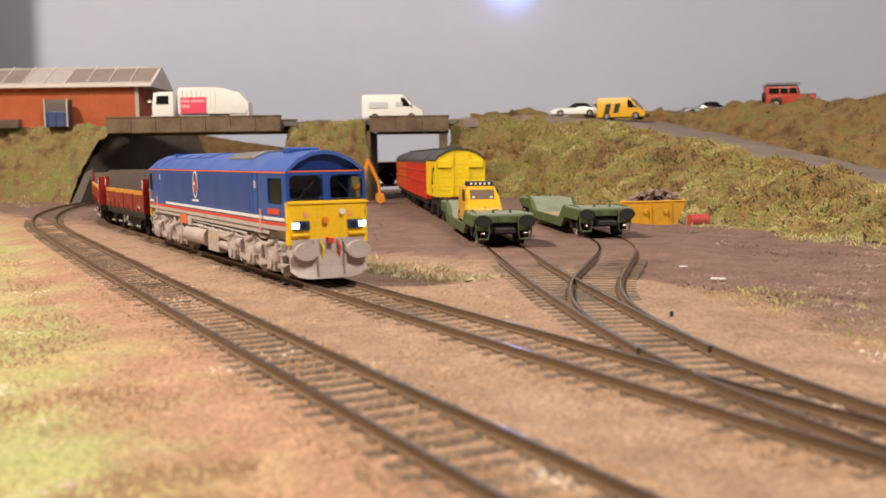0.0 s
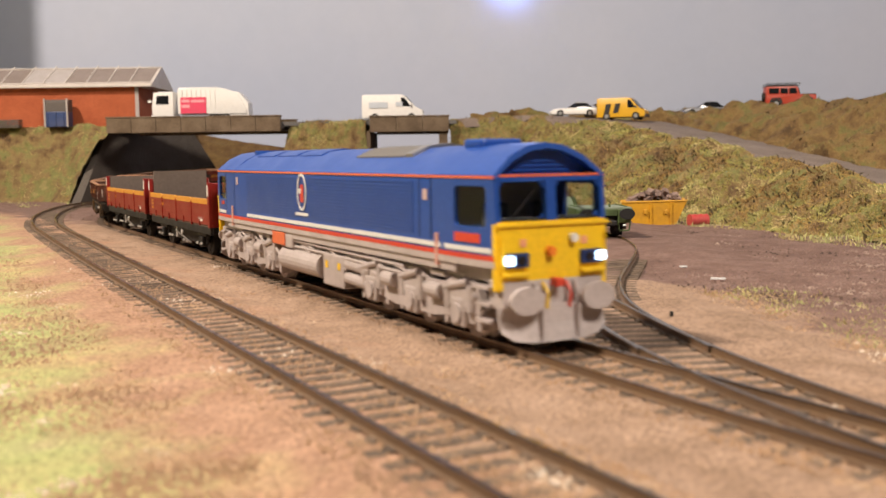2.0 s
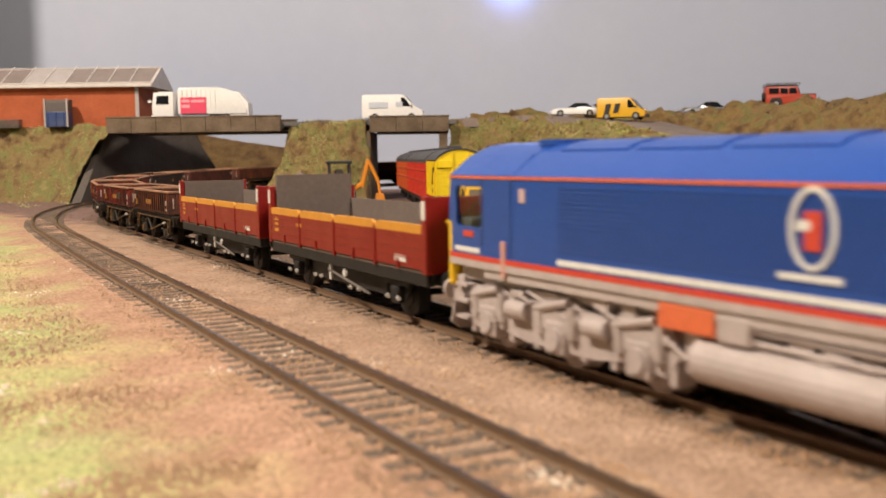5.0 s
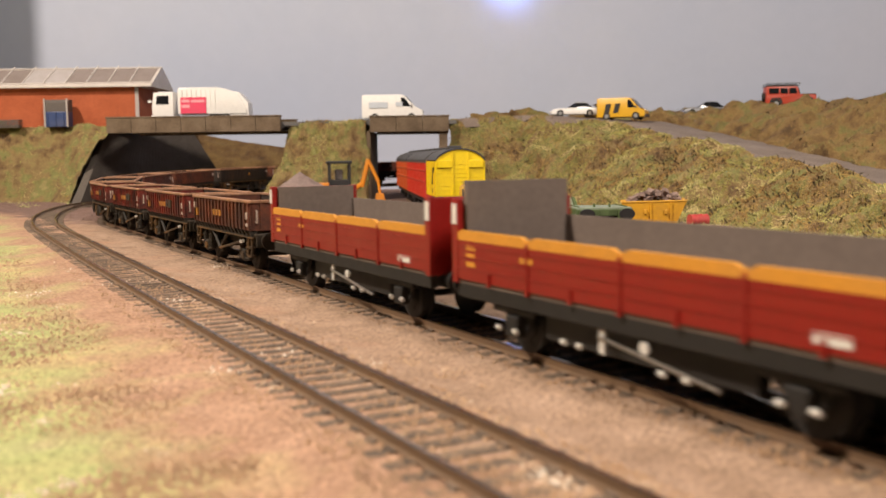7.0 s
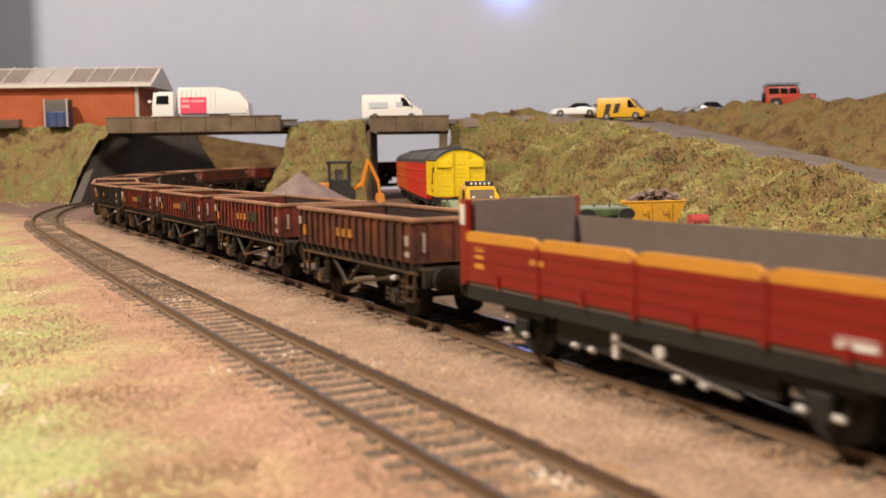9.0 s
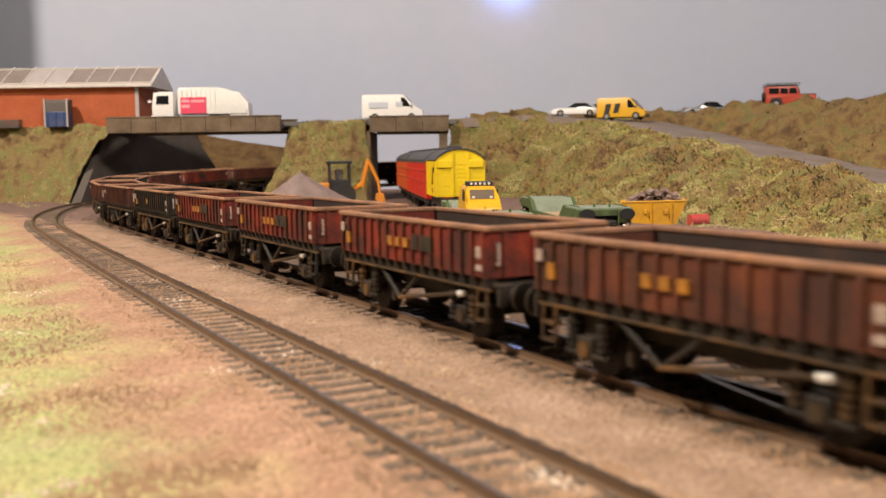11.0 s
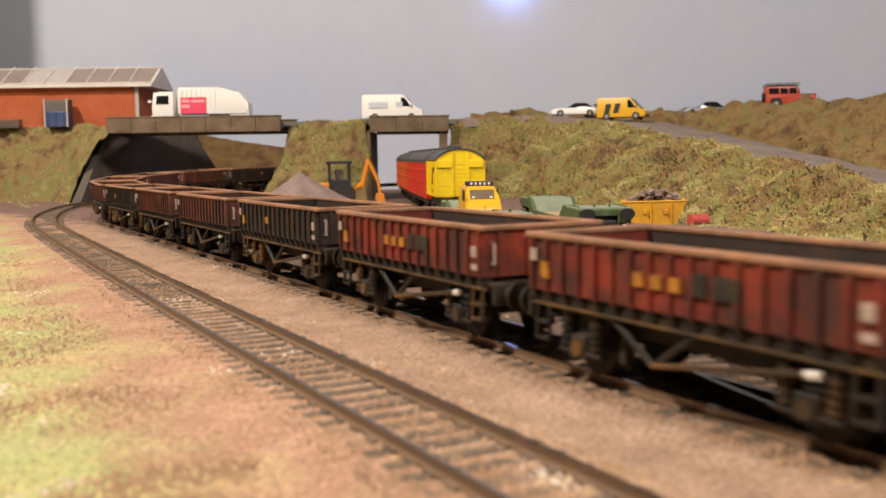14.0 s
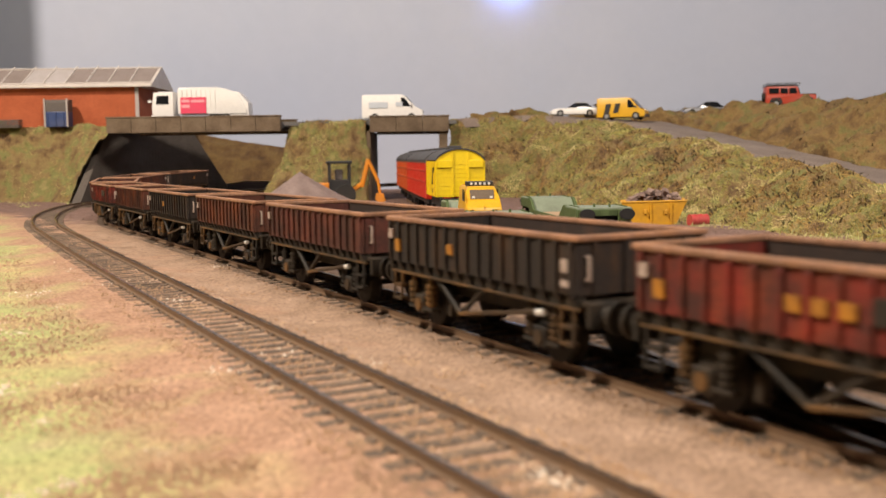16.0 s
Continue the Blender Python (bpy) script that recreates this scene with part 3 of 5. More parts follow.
    # lining and panels
    for name, mat, z0, z1, y in (("roof_line", ORANGE, zc - .35, zc + .25, w - .05), ("red_band", RED, zs + .35, zs + 1.55, w), ("grey_band", GREY, zs - 1.3, zs + .3, w)):
        for xa, xb in ((-H + .4, -H + 17.6), (-H + 17.6, H - 17.6), (H - 17.6, H - .4)):
            side_strip(name, mat, e, xa, xb, z0, z1, y)
    for s in (-1, 1):
        part("roof_line_front", box(B(), *sorted((s * (H - 1.3), s * (H - .55))), -w + .6, w - .6, zc - .05, zc + .5), ORANGE, e)
    for xa, xb in ((-H + 47, H - 24.5), (-H + 3.4, -H + 16), (H - 22.5, H - 17.6), (H - 17.6, H - 1.7)):
        side_strip("white_band", WHITE, e, xa, xb, zs + 2.1, zs + 3.3, w)
    side_strip("sole_sill", GREY, e, -H + 17.6, H - 17.6, 17.2, 19.3, w - 1.0, .7)
    side_strip("name_plate", RED, e, H - 17.2, H - 6.2, 24.9, 27.1, w + .02)
    side_strip("name_plate", RED, e, -H + 8, -H + 13, 26.4, 27.8, w)
    for x in (H - 36.5, H - 30, -H + 17):
        side_strip("panel_gap", BLUE_DK, e, x - .3, x + .3, zs + 4, zc - .5, w, .1)
    side_strip("door_plate", PLATE, e, H - 34.0, H - 31.8, 34.4, 37.2, w)
    side_strip("door_plate", PLATE, e, -H + 33, -H + 35, 35.2, 38.2, w)
    for i in range(14):
        side_strip("louvre", BLUE, e, -H + 47, H - 40, 25.6 + i * 1.0, 26.15 + i * 1.0, w, .2)
    for y in (-1, 1):
        for x in (-6.8,):
            seg, ring = 28, B()
            for rr in ((4.4, 6.4),):
                outer = [(x + rr[0] * math.cos(a), 34 + rr[1] * math.sin(a)) for a in [2 * math.pi * i / seg for i in range(seg)]]
                inner = [(x + (rr[0] - .8) * math.cos(a), 34 + (rr[1] - .8) * math.sin(a)) for a in [2 * math.pi * i / seg for i in range(seg)]]
                a0, a1 = sorted((y * (w + .3), y * (w + .5)))
                vs = [[ring.verts.new((p[0], d, p[1])) for p in o] for o, d in ((outer, a0), (inner, a0), (inner, a1), (outer, a1))]
                for q in range(4):
                    for i in range(seg):
                        ring.faces.new((vs[q][i], vs[q][(i + 1) % seg], vs[(q + 1) % 4][(i + 1) % seg], vs[(q + 1) % 4][i]))
            part("emblem_ring", ring, WHITE, e, "white oval ring emblem")
            part("emblem", box(B(), x - 1.6, x + 1.6, *sorted((y * (w + .3), y * (w + .45))), 30.6, 36.6, .1), RED, e, "plain red emblem")
            part("emblem", box(B(), x - 3.0, x - .4, *sorted((y * (w + .35), y * (w + .5))), 33.6, 35.2), WHITE, e)
            part("lettering_bar", box(B(), x - 6.5, x + 5.5, *sorted((y * (w + .2), y * (w + .4))), 26.0, 27.0), WHITE, e)
    # roof fittings
    part("exhaust_housing", roof_patch(27, 61, 11.0, .45), paint("roof_grey", (0.14, .13, .12), .6), e, "dark grey roof exhaust housing")
    part("silencer", roof_patch(62, 66.5, 11.0, .9), STEEL, e, "bare metal silencer")
    for x in (-70, -45, -20):
        part("roof_hatch", roof_patch(x - 11, x + 11, 9.0, .4), BLUE, e)
    part("air_horn", box(B(), H - 32, H - 22, -6, 6, 47.4, 49.9, .8), BLUE, e)
    part("roof_fan", rod(B(), (-90, 0, 47.6), (-90, 0, 49.0), 7, 24), BLUE, e)
    # underframe
    part("underframe", box(B(), -H + 3, H - 3, -14.9, 14.9, 15.6, 19.4, .3), GREY, e)
    bm = B()
    prism(bm, [(-14.5, 6.5), (-12, 4.6), (12, 4.6), (14.5, 6.5), (15, 14), (-15, 14)], "x", -36, 8)
    part("fuel_tank", bm, GREY, e, "grey fuel tank")
    for y in (-1, 1):
        part("air_tank", rod(B(), (-32, y * 13.6, 9.6), (7, y * 13.6, 9.6), 4.3, 20), GREY, e)
        part("battery_box", box(B(), 9, 27, *sorted((y * 10, y * 16.2)), 4.2, 14.5, .5), GREY, e)
        for x in (11.4, 22):
            part("hazard_label", box(B(), x, x + 2.2, *sorted((y * 16.2, y * 16.35)), 10.0, 12.2), YELLOW, e)
        part("cable_box", box(B(), -41, -27, *sorted((y * 12, y * 17.0)), 14.2, 19, .4), ORANGE, e, "orange-red equipment box")
        part("valve_box", box(B(), -26.6, -19, *sorted((y * 12, y * 16.9)), 13.6, 18.6, .6), GREY, e)
        for z in (16.6, 14.6):
            part("pipe", rod(B(), (-30, y * 15.6, z), (70, y * 15.6, z - 1), .55, 8), GREY, e)
        part("pipe", rod(B(), (27, y * 14.5, 8), (46, y * 14.5, 7.4), 1.9, 12), GREY, e)
        part("pipe", rod(B(), (27, y * 14.5, 12.4), (46, y * 14.5, 11.8), 1.9, 12), GREY, e)
        for s in (-1, 1):
            for x in (H - 26.5, ):
                part("cab_steps", box(B(), *sorted((s * (x - .8), s * (x + .8))), *sorted((y * 15.8, y * 17.4)), 18.0, 26.2, .2), paint("step_pink", (0.62, .33, .27), .6), e)
            for k in range(3):
                part("cab_steps", box(B(), *sorted((s * (H - 9), s * (H - 3))), *sorted((y * 13, y * 16.8)), 6 + 4 * k, 6.7 + 4 * k), GREY, e)
    rng = random.Random(8)
    for y in (-1, 1):
        x = -106.0
        while x < 104:
            L, hgt = rng.uniform(3, 11), rng.uniform(1.5, 4.0)
            zb = rng.uniform(13.2, 15.8)
            part("equipment_box", box(B(), x, x + L, *sorted((y * rng.uniform(11, 12.5), y * rng.uniform(13.6, 16.0))), zb, min(19.2, zb + hgt), .35), GREY, e)
            if rng.random() < .5:
                part("hose", rod(B(), (x, y * 15.4, zb + 1), (x + L + 4, y * 15.8, zb - rng.uniform(0, 5)), .45, 6), GREY, e)
            x += L + rng.uniform(.5, 4)
    for c in (-74, 74):
        bm = B()
        for y in (-1, 1):
            prof = [(-37, 9), (-34, 14.5), (-22, 15.5), (-18, 13.6), (-8, 13.6), (-4, 16), (4, 16), (8, 13.6), (18, 13.6), (22, 15.5), (34, 14.5), (37, 9), (33, 4.6), (22, 5.6), (12, 4.2), (-12, 4.2), (-22, 5.6), (-33, 4.6)]
            prism(bm, prof, "y", *sorted((y * 12.8, y * 14.9)))
        bogie = part("bogie_frame", bm, GREY, e, "grey cast bogie frame")
        bogie.location.x = c * K
        for x in (-26.5, 0, 26.5):
            for y in (-1, 1):
                part("axle_box", box(B(), x - 3.6, x + 3.6, *sorted((y * 12.5, y * 16.2)), 3.2, 10.8, .8), GREY, bogie)
                arm = [(x - 8.5, 11.6), (x - 6.5, 13.2), (x + 6.5, 13.2), (x + 8.5, 11.6), (x + 5.4, 8.2), (x - 5.4, 8.2)]
                bm = prism(B(), arm, "y", *sorted((y * 14.7, y * 15.9)))
                bmesh.ops.bevel(bm, geom=bm.edges[:], offset=.35, segments=2, affect="EDGES")
                part("equaliser", bm, GREY, bogie)
                part("axle_cap", rod(B(), (x, y * 16, 6.8), (x, y * 16.9, 6.8), 2.5, 14), GREY, bogie)
                for d in (-5.6, 5.6):
                    part("spring", rod(B(), (x + d, y * 15.0, 7.5), (x + d, y * 15.0, 14.0), 1.6, 10), GREY, bogie)
                    part("brake_block", box(B(), x + d * 1.5 - 1, x + d * 1.5 + 1, *sorted((y * 9.5, y * 14.8)), 3.0, 9, .4), GREY, bogie)
                part("damper", rod(B(), (x - 7, y * 15.8, 12.5), (x + 5, y * 16.0, 15.0), .9, 8), GREY, bogie)
        for y in (-1, 1):
            for x in (-14, 14):
                part("brake_cylinder", rod(B(), (x - 3.6, y * 15.2, 11), (x + 3.6, y * 15.2, 11), 2.2, 14), GREY, bogie)
            part("sand_pipe", rod(B(), (-36, y * 13.5, 10), (-33, y * 10, 2.5), .5, 6), GREY, bogie)
            part("sand_pipe", rod(B(), (36, y * 13.5, 10), (33, y * 10, 2.5), .5, 6), GREY, bogie)
    # the cab ends draw in slightly towards their fronts
    done = set()
    for ob in e.children_recursive:
        if ob.data and ob.data.name not in done and ob.parent == e and not ob.location.length:
            done.add(ob.data.name)
            for v in ob.data.vertices:
                v.co.y *= 1 - .07 * min(1, max(0, (abs(v.co.x) / K - (H - 17.6)) / 17.6))
    wheels = [wheelset(e, c + d, 6.7, GREY) for c in (-74, 74) for d in (-26.5, 0, 26.5)]
    return e, wheels, 74.0


def low_wagon(board_top):
    """Two-axle drop-side open wagon with boards standing inside; x forward."""
    e = root("open_wagon", (0, 0, 0), 0, "maroon drop-side open wagon with yellow top band", "railway wagon", "train of wagons")
    h, w, z0, z1 = 63.6, 16.8, 15.6, 27.6
    part("floor", box(B(), -h, h, -w + .6, w - .6, z0 - 1, z0 + .6), BOARD, e)
    for y in (-1, 1):
        n = 4
        for i in range(n):
            a, b = -h + 2 * h * i / n + .5, -h + 2 * h * (i + 1) / n - .5
            ya, yb = sorted((y * (w - 1.1), y * w))
            d = part("drop_door", box(B(), a, b, ya, yb, z0, z1 - 2.3, .2), MAROON, e, "maroon planked drop door")
            for k in range(1, 4):
                part("plank_edge", box(B(), a + .6, b - .6, *sorted((y * w, y * (w + .18))), z0 + k * 2.7, z0 + k * 2.7 + .35), MAROON, d)
            bm = B()
            t0 = [(a, z1 - 2.4), (b, z1 - 2.4), (b, z1 - .9), (b - 2.2, z1), (a + 2.2, z1), (a, z1 - .9)]
            prism(bm, t0, "y", ya - .04, yb + .04)
            part("top_band", bm, GOLD, d, "yellow top band")
            part("hinge", box(B(), (a + b) / 2 - .5, (a + b) / 2 + .5, *sorted((y * w, y * (w + .5))), z0 - .6, z0 + 2.4), MAROON, d)
            if i < n - 1:
                part("side_post", box(B(), b - .1, b + 1.1, *sorted((y * (w - 1.2), y * (w + .4))), z0 - 1, z1 - 1.6, .2), MAROON, e)
        for x, zz, lw in ((-h + 5.5, z0 + 7.4, 4), (-h + 5.5, z0 + 5.4, 4), (-h + 5.5, z0 + 3.4, 4), (-h + 29, z0 + 6.2, 5)):
            part("lettering_bar", box(B(), x, x + lw, *sorted((y * w, y * (w + .12))), zz, zz + 1.2), GOLD, e)
        part("data_panel", box(B(), h - 18, h - 11, *sorted((y * w, y * (w + .12))), z0 + 1.4, z0 + 3.2), WHITE_PART, e)
        part("solebar", box(B(), -h, h, *sorted((y * (w - 3.2), y * (w - .7))), z0 - 4.4, z0 - .1, .2), BLACK, e)
        # plain black block added to keep the space under the floor dark
        part("brake_rigging", box(B(), -31, 31, *sorted((y * 9.5, y * 12.5)), 5.0, 11.4, .4), BLACK, e)
        part("board_lining", box(B(), -h + 2, h - 2, *sorted((y * (w - 2.0), y * (w - 1.3))), z0 + .6, z1 + (2.6 if y > 0 else -3)), BOARD, e)
        for x, z in ((-45.5, 6.0), (-38.5, 6.0), (-20, 6.6), (-14.5, 6.6), (10.5, 5.6), (17, 5.6), (38, 6.2), (45, 6.2)):
            part("pipe_end", rod(B(), (x, y * (w - 1.0), z), (x + 1.8, y * (w - .4), z), .6, 10), WHITE_PART, e, "white painted fitting")
        part("vee_hanger", box(B(), -8, -6.6, *sorted((y * (w - 2), y * (w - 1.4))), 6, 11.6), WHITE_PART, e)
        part("brake_lever", rod(B(), (-8, y * (w - 1.2), 9.4), (26, y * (w - .8), 5.2), .4, 6), STEEL, e)
        part("brake_wheel", rod(B(), (6, y * (w - 1.4), 9.4), (6, y * (w - .8), 9.4), 1.2, 14), WHITE_PART, e)
        for x in (-41, 41):
            bm = prism(B(), [(x - 8, z0 - 3), (x + 8, z0 - 3), (x + 3, 5), (x - 3, 5)], "y", *sorted((y * 12.2, y * 13.0)))
            part("axle_guard", bm, BLACK, e)
            part("axle_box", box(B(), x - 2.6, x + 2.6, *sorted((y * 12.6, y * 15.2)), 4.2, 9.2, .5), BLACK, e)
            part("leaf_spring", box(B(), x - 8.5, x + 8.5, *sorted((y * 13, y * 14.6)), 9.4, 10.8, .3), BLACK, e)
    for s in (-1, 1):
        top = 37.0
        bm = box(B(), *sorted((s * h, s * (h + 1.2))), -w, w, z0 - 1, top - 2.0, .25)
        ed = part("end_wall", bm, MAROON, e, "tall maroon wagon end")
        for y in (-1, 1):
            part("end_post", box(B(), *sorted((s * (h + 1.1), s * (h + 2.4))), *sorted((y * 8.4, y * 10)), z0 - 1, top - 3, .2), MAROON, ed)
            part("corner_post", box(B(), *sorted((s * (h - 1.4), s * (h + 1.3))), *sorted((y * (w - 1.4), y * (w + .2))), z0 - 1, top - 1.8, .2), MAROON, ed)
            part("end_plate", box(B(), *sorted((s * (h - 1), s * (h + 1))), *sorted((y * (w + .2), y * (w + .35))), top - 8, top - 3), WHITE_PART, ed)
            part("buffer", rod(B(), (s * (h + 1), y * 11.2, 13.4), (s * (h + 5.4), y * 11.2, 13.4), 1.7, 12), BLACK, e)
            part("buffer_head", rod(B(), (s * (h + 5.2), y * 11.2, 13.4), (s * (h + 6.2), y * 11.2, 13.4), 3.0, 16), BLACK, e)
        part("headstock", box(B(), *sorted((s * (h - 1.5), s * (h + 1.0))), -15, 15, z0 - 4, z0 - .9, .2), BLACK, e)
        part("coupling", box(B(), *sorted((s * (h - 4), s * (h + 7.4))), -2, 2, 8.5, 10, .3), BLACK, e)
    part("centre_beam", box(B(), -h + 2, h - 2, -6, 6, 10.0, 13.6), BLACK, e)
    # loose boards that stand on the floor inside, across the load space
    part("divider_board", box(B(), -h + .6, -h + 2.2, -w + 2.2, w - 1.5, z0 + .6, board_top), BOARD, e, "grey-brown board standing across the wagon end")
    return e, [wheelset(e, x) for x in (-41, 41)], 41.0


def box_wagon(mat, seed):
    """Two-axle ballast box wagon with ribbed rusty sides over a deep sill; x forward."""
    rng = random.Random(seed)
    e = root("ballast_wagon", (0, 0, 0), 0, {0: "rusty brown ribbed ballast wagon, empty", 1: "rusty red ribbed ballast wagon, empty", 2: "soot-black ribbed ballast wagon, empty", 3: "dull brown ribbed ballast wagon, empty"}[mat], "railway wagon", "train of wagons")
    m = RUST[mat]
    h, w, z0, z1 = 44.6, 16.8, 17.0, 29.2
    part("tub_floor", box(B(), -h + 1, h - 1, -w + 1.2, w - 1.2, z0 + .4, z0 + 1.2), SOOT, e)
    for y in (-1, 1):
        part("tub_side", box(B(), -h, h, *sorted((y * (w - .9), y * w)), z0, z1 - 1), m, e, "ribbed steel side")
        part("inner_lining", box(B(), -h + 1, h - 1, *sorted((y * (w - 1.1), y * (w - .92))), z0 + 1.2, z1 - 1), SOOT, e)
        for i in range(17):
            x = -h + 1.6 + i * (2 * h - 3.2) / 16
            bm = prism(B(), [(y * (w - .3), z0 - .2), (y * (w + .3), z0 - .2), (y * (w + .75), z0 + 1.6), (y * (w + .75), z1 - 2.0), (y * (w + .4), z1 - 1.1), (y * (w - .3), z1 - 1.1)], "x", x - .55, x + .55)
            part("rib", bm, m, e)
            part("sill_bracket", prism(B(), [(y * (w - 1.2), z0 - .3), (y * (w + .5), z0 - .3), (y * (w - .7), z0 - 2.3), (y * (w - 1.2), z0 - 2.3)], "x", x - .9, x + .9), GRIME, e)
        part("top_rim", box(B(), -h - .5, h + .5, *sorted((y * (w - 1.5), y * (w + .9))), z1 - 1.2, z1, .35), RIM, e, "rusted top rim")
        part("sill", box(B(), -h + .4, h - .4, *sorted((y * (w - 2.6), y * (w - 1.1))), z0 - 3.0, z0, .2), GRIME, e)
        part("sill_flange", box(B(), -h + .4, h - .4, *sorted((y * (w - 2.6), y * (w - .5))), z0 - 3.3, z0 - 2.7, .15), OCHRE, e)
        for k in range(3 if seed < 4 else 1 if mat == 2 else 0):
            part("lettering_bar", box(B(), -9.4 + k * 4.9, -6.6 + k * 4.9, *sorted((y * (w + .05), y * (w + .8))), 21.2, 23.7), AMBER, e)
        if seed < 5:
            part("lettering_bar", box(B(), -h + 5.4, -h + 8.0, *sorted((y * w, y * (w + .8))), 19.8, 23.2), AMBER, e)
        if mat == 1:
            for xa, xb in ((6.0, 9.6), (11.0, 17.0)):
                part("patch_panel", box(B(), xa, xb, *sorted((y * w, y * (w + .82))), 21.0, 25.0, .1), GRIME, e, "dark repainted data patch")
        for x, za in ((-h + 1.4, 23.2), (h - 4.6, 21.6), (h - 4.6, 18.6))[:3 if seed < 5 else 1]:
            part("data_panel", box(B(), x, x + (2.3 if za > 19 else 2.8), *sorted((y * (w + .1), y * (w + .82))), za, za + (2.6 if za > 19 else 1.3)), PALE_PATCH, e, "dusty pale data panel")
        bm = B()
        for pa, pb in (((.2, 20.2), (1.3, 20.2)), ((1.3, 20.2), (1.3, 25)), ((1.3, 25), (.2, 25))):
            rod(bm, (h + pa[0], y * (w - 2.2), pa[1]), (h + pb[0], y * (w - 2.2), pb[1]), .35, 6)
        part("grab_rail", bm, PALE_PATCH, e)
        for x in (-29, 29):
            bm = prism(B(), [(x - 8, z0 - 3), (x + 8, z0 - 3), (x + 3.4, 4.6), (x - 3.4, 4.6)], "y", *sorted((y * 12.2, y * 13.0)))
            part("axle_guard", bm, GRIME, e)
            box_part = part("axle_box", box(B(), x - 2.6, x + 2.6, *sorted((y * 12.6, y * 15.6)), 3.8, 8.8, .6), GRIME, e)
            part("box_lid", rod(B(), (x, y * 15.5, 6.2), (x, y * 16.1, 6.2), 1.7, 12), OCHRE, box_part)
            for d in (-4.8, 4.8):
                bm = B()
                for k in range(4):
                    rod(bm, (x + d, y * 14.2, 6.2 + k * 1.5), (x + d, y * 14.2, 7.2 + k * 1.5), 1.6, 10)
                rod(bm, (x + d, y * 14.2, 5.6), (x + d, y * 14.2, 13.4), 1.0, 8)
                part("coil_spring", bm, OCHRE if rng.random() < .5 else GRIME, e)
            part("spring_tray", box(B(), x - 6.8, x + 6.8, *sorted((y * 13, y * 15.4)), 4.6, 5.6, .25), GRIME, e)
        for s in (-1, 1):
            bm = B()
            for x in (h - 6.4, h - 2.0):
                rod(bm, (s * x, y * 15.8, z0 - 2.8), (s * x, y * 16.2, 6.2), .5, 6)
            for z in (6.2, 9.8):
                box(bm, *sorted((s * (h - 6.8), s * (h - 1.6))), *sorted((y * 14.6, y * 16.6)), z, z + .7)
            part("corner_step", bm, OCHRE if rng.random() < .55 else GRIME, e, "ochre hanging step")
        bm = rod(B(), (-19, y * 15.0, z0 - 3), (-6, y * 15.4, 6.4), .7, 6)
        rod(bm, (5, y * 15.0, z0 - 3), (-6, y * 15.4, 6.4), .7, 6)
        part("vee_hanger", bm, GRIME, e)
        part("brake_lever", rod(B(), (-6, y * 15.8, 6.6), (31, y * 16.6, 12.0), .55, 6), OCHRE, e, "ochre brake lever")
        part("lever_end", rod(B(), (30, y * 16.6, 11.8), (33, y * 16.8, 12.2), .75, 8), WHITE_PART, e, "white lever end")
        part("brake_shoe", box(B(), -21.5, -19.5, *sorted((y * 8, y * 11)), 3.4, 9, .4), GRIME, e)
        part("brake_shoe", box(B(), 19.5, 21.5, *sorted((y * 8, y * 11)), 3.4, 9, .4), GRIME, e)
    for s in (-1, 1):
        part("tub_end", box(B(), *sorted((s * (h - .9), s * h)), -w + .02, w - .02, z0, z1 - 1), m, e)
        for y in (-12.5, -4.5, 4.5, 12.5):
            part("rib", box(B(), *sorted((s * (h - .1), s * (h + .8))), y - .6, y + .6, z0, z1 - 1.2), m, e)
        part("top_rim", box(B(), *sorted((s * (h - 1.3), s * (h + .9))), -w - .6, w + .6, z1 - 1.18, z1 + .05, .35), RIM, e)
        part("end_platform", box(B(), *sorted((s * (h - 2), s * (h + 2.2))), -15.6, 15.6, z0 - 2.2, z0 - 1.2, .2), GRIME, e)
        part("headstock", box(B(), *sorted((s * (h + 1.2), s * (h + 2.8))), -15.4, 15.4, 10.4, z0 - 1.4, .3), GRIME, e)
        for y in (-1, 1):
            part("buffer", rod(B(), (s * (h + 2), y * 11.2, 13.0), (s * (h + 6.6), y * 11.2, 13.0), 1.9, 12), GRIME, e)
            part("buffer_head", rod(B(), (s * (h + 6.4), y * 11.2, 13.0), (s * (h + 7.3), y * 11.2, 13.0), 3.5, 18), GRIME, e)
        part("coupling", box(B(), *sorted((s * (h - 4), s * (h + 8.6))), -2, 2, 7.5, 9.4, .3), BLACK, e)
    part("centre_beam", box(B(), -h + 2, h - 2, -7, 7, 8.6, z0 - 1), GRIME, e)
    part("air_tank", rod(B(), (-12, 8.6, 8), (8, 8.6, 8), 3.2, 14), GRIME, e)
    return e, [wheelset(e, x, 6.2, GRIME) for x in (-29, 29)], 29.0


# the train: thing, wheels, half the wheelbase, distance of its middle along MAIN at the start
TRAIN = []


def couple(made, middle, radius):
    TRAIN.append((*made, middle + MAIN_ZERO, radius))


couple(locomotive(), 386.9, 6.7)
couple(low_wagon(39.5), 582.6, 6.6)
couple(low_wagon(35.0), 724.8, 6.6)
KINDS = [0, 1, 1, 1, 2, 3, 0, 2, 0, 1, 3, 0, 2]
MIDDLES = [860.0, 969.0, 1081.5, 1190.5, 1298.0, 1405.5, 1511.5] + [1511.5 + 107.5 * k for k in range(1, 7)]
# ---------------------------------------------------------------- bridges and retaining walls
TAR = grainy("bridge_road", [(0.3, (0.10, 0.095, 0.09)), (0.7, (0.16, 0.15, 0.145))], 30, 1500, 0.9, 0.3)


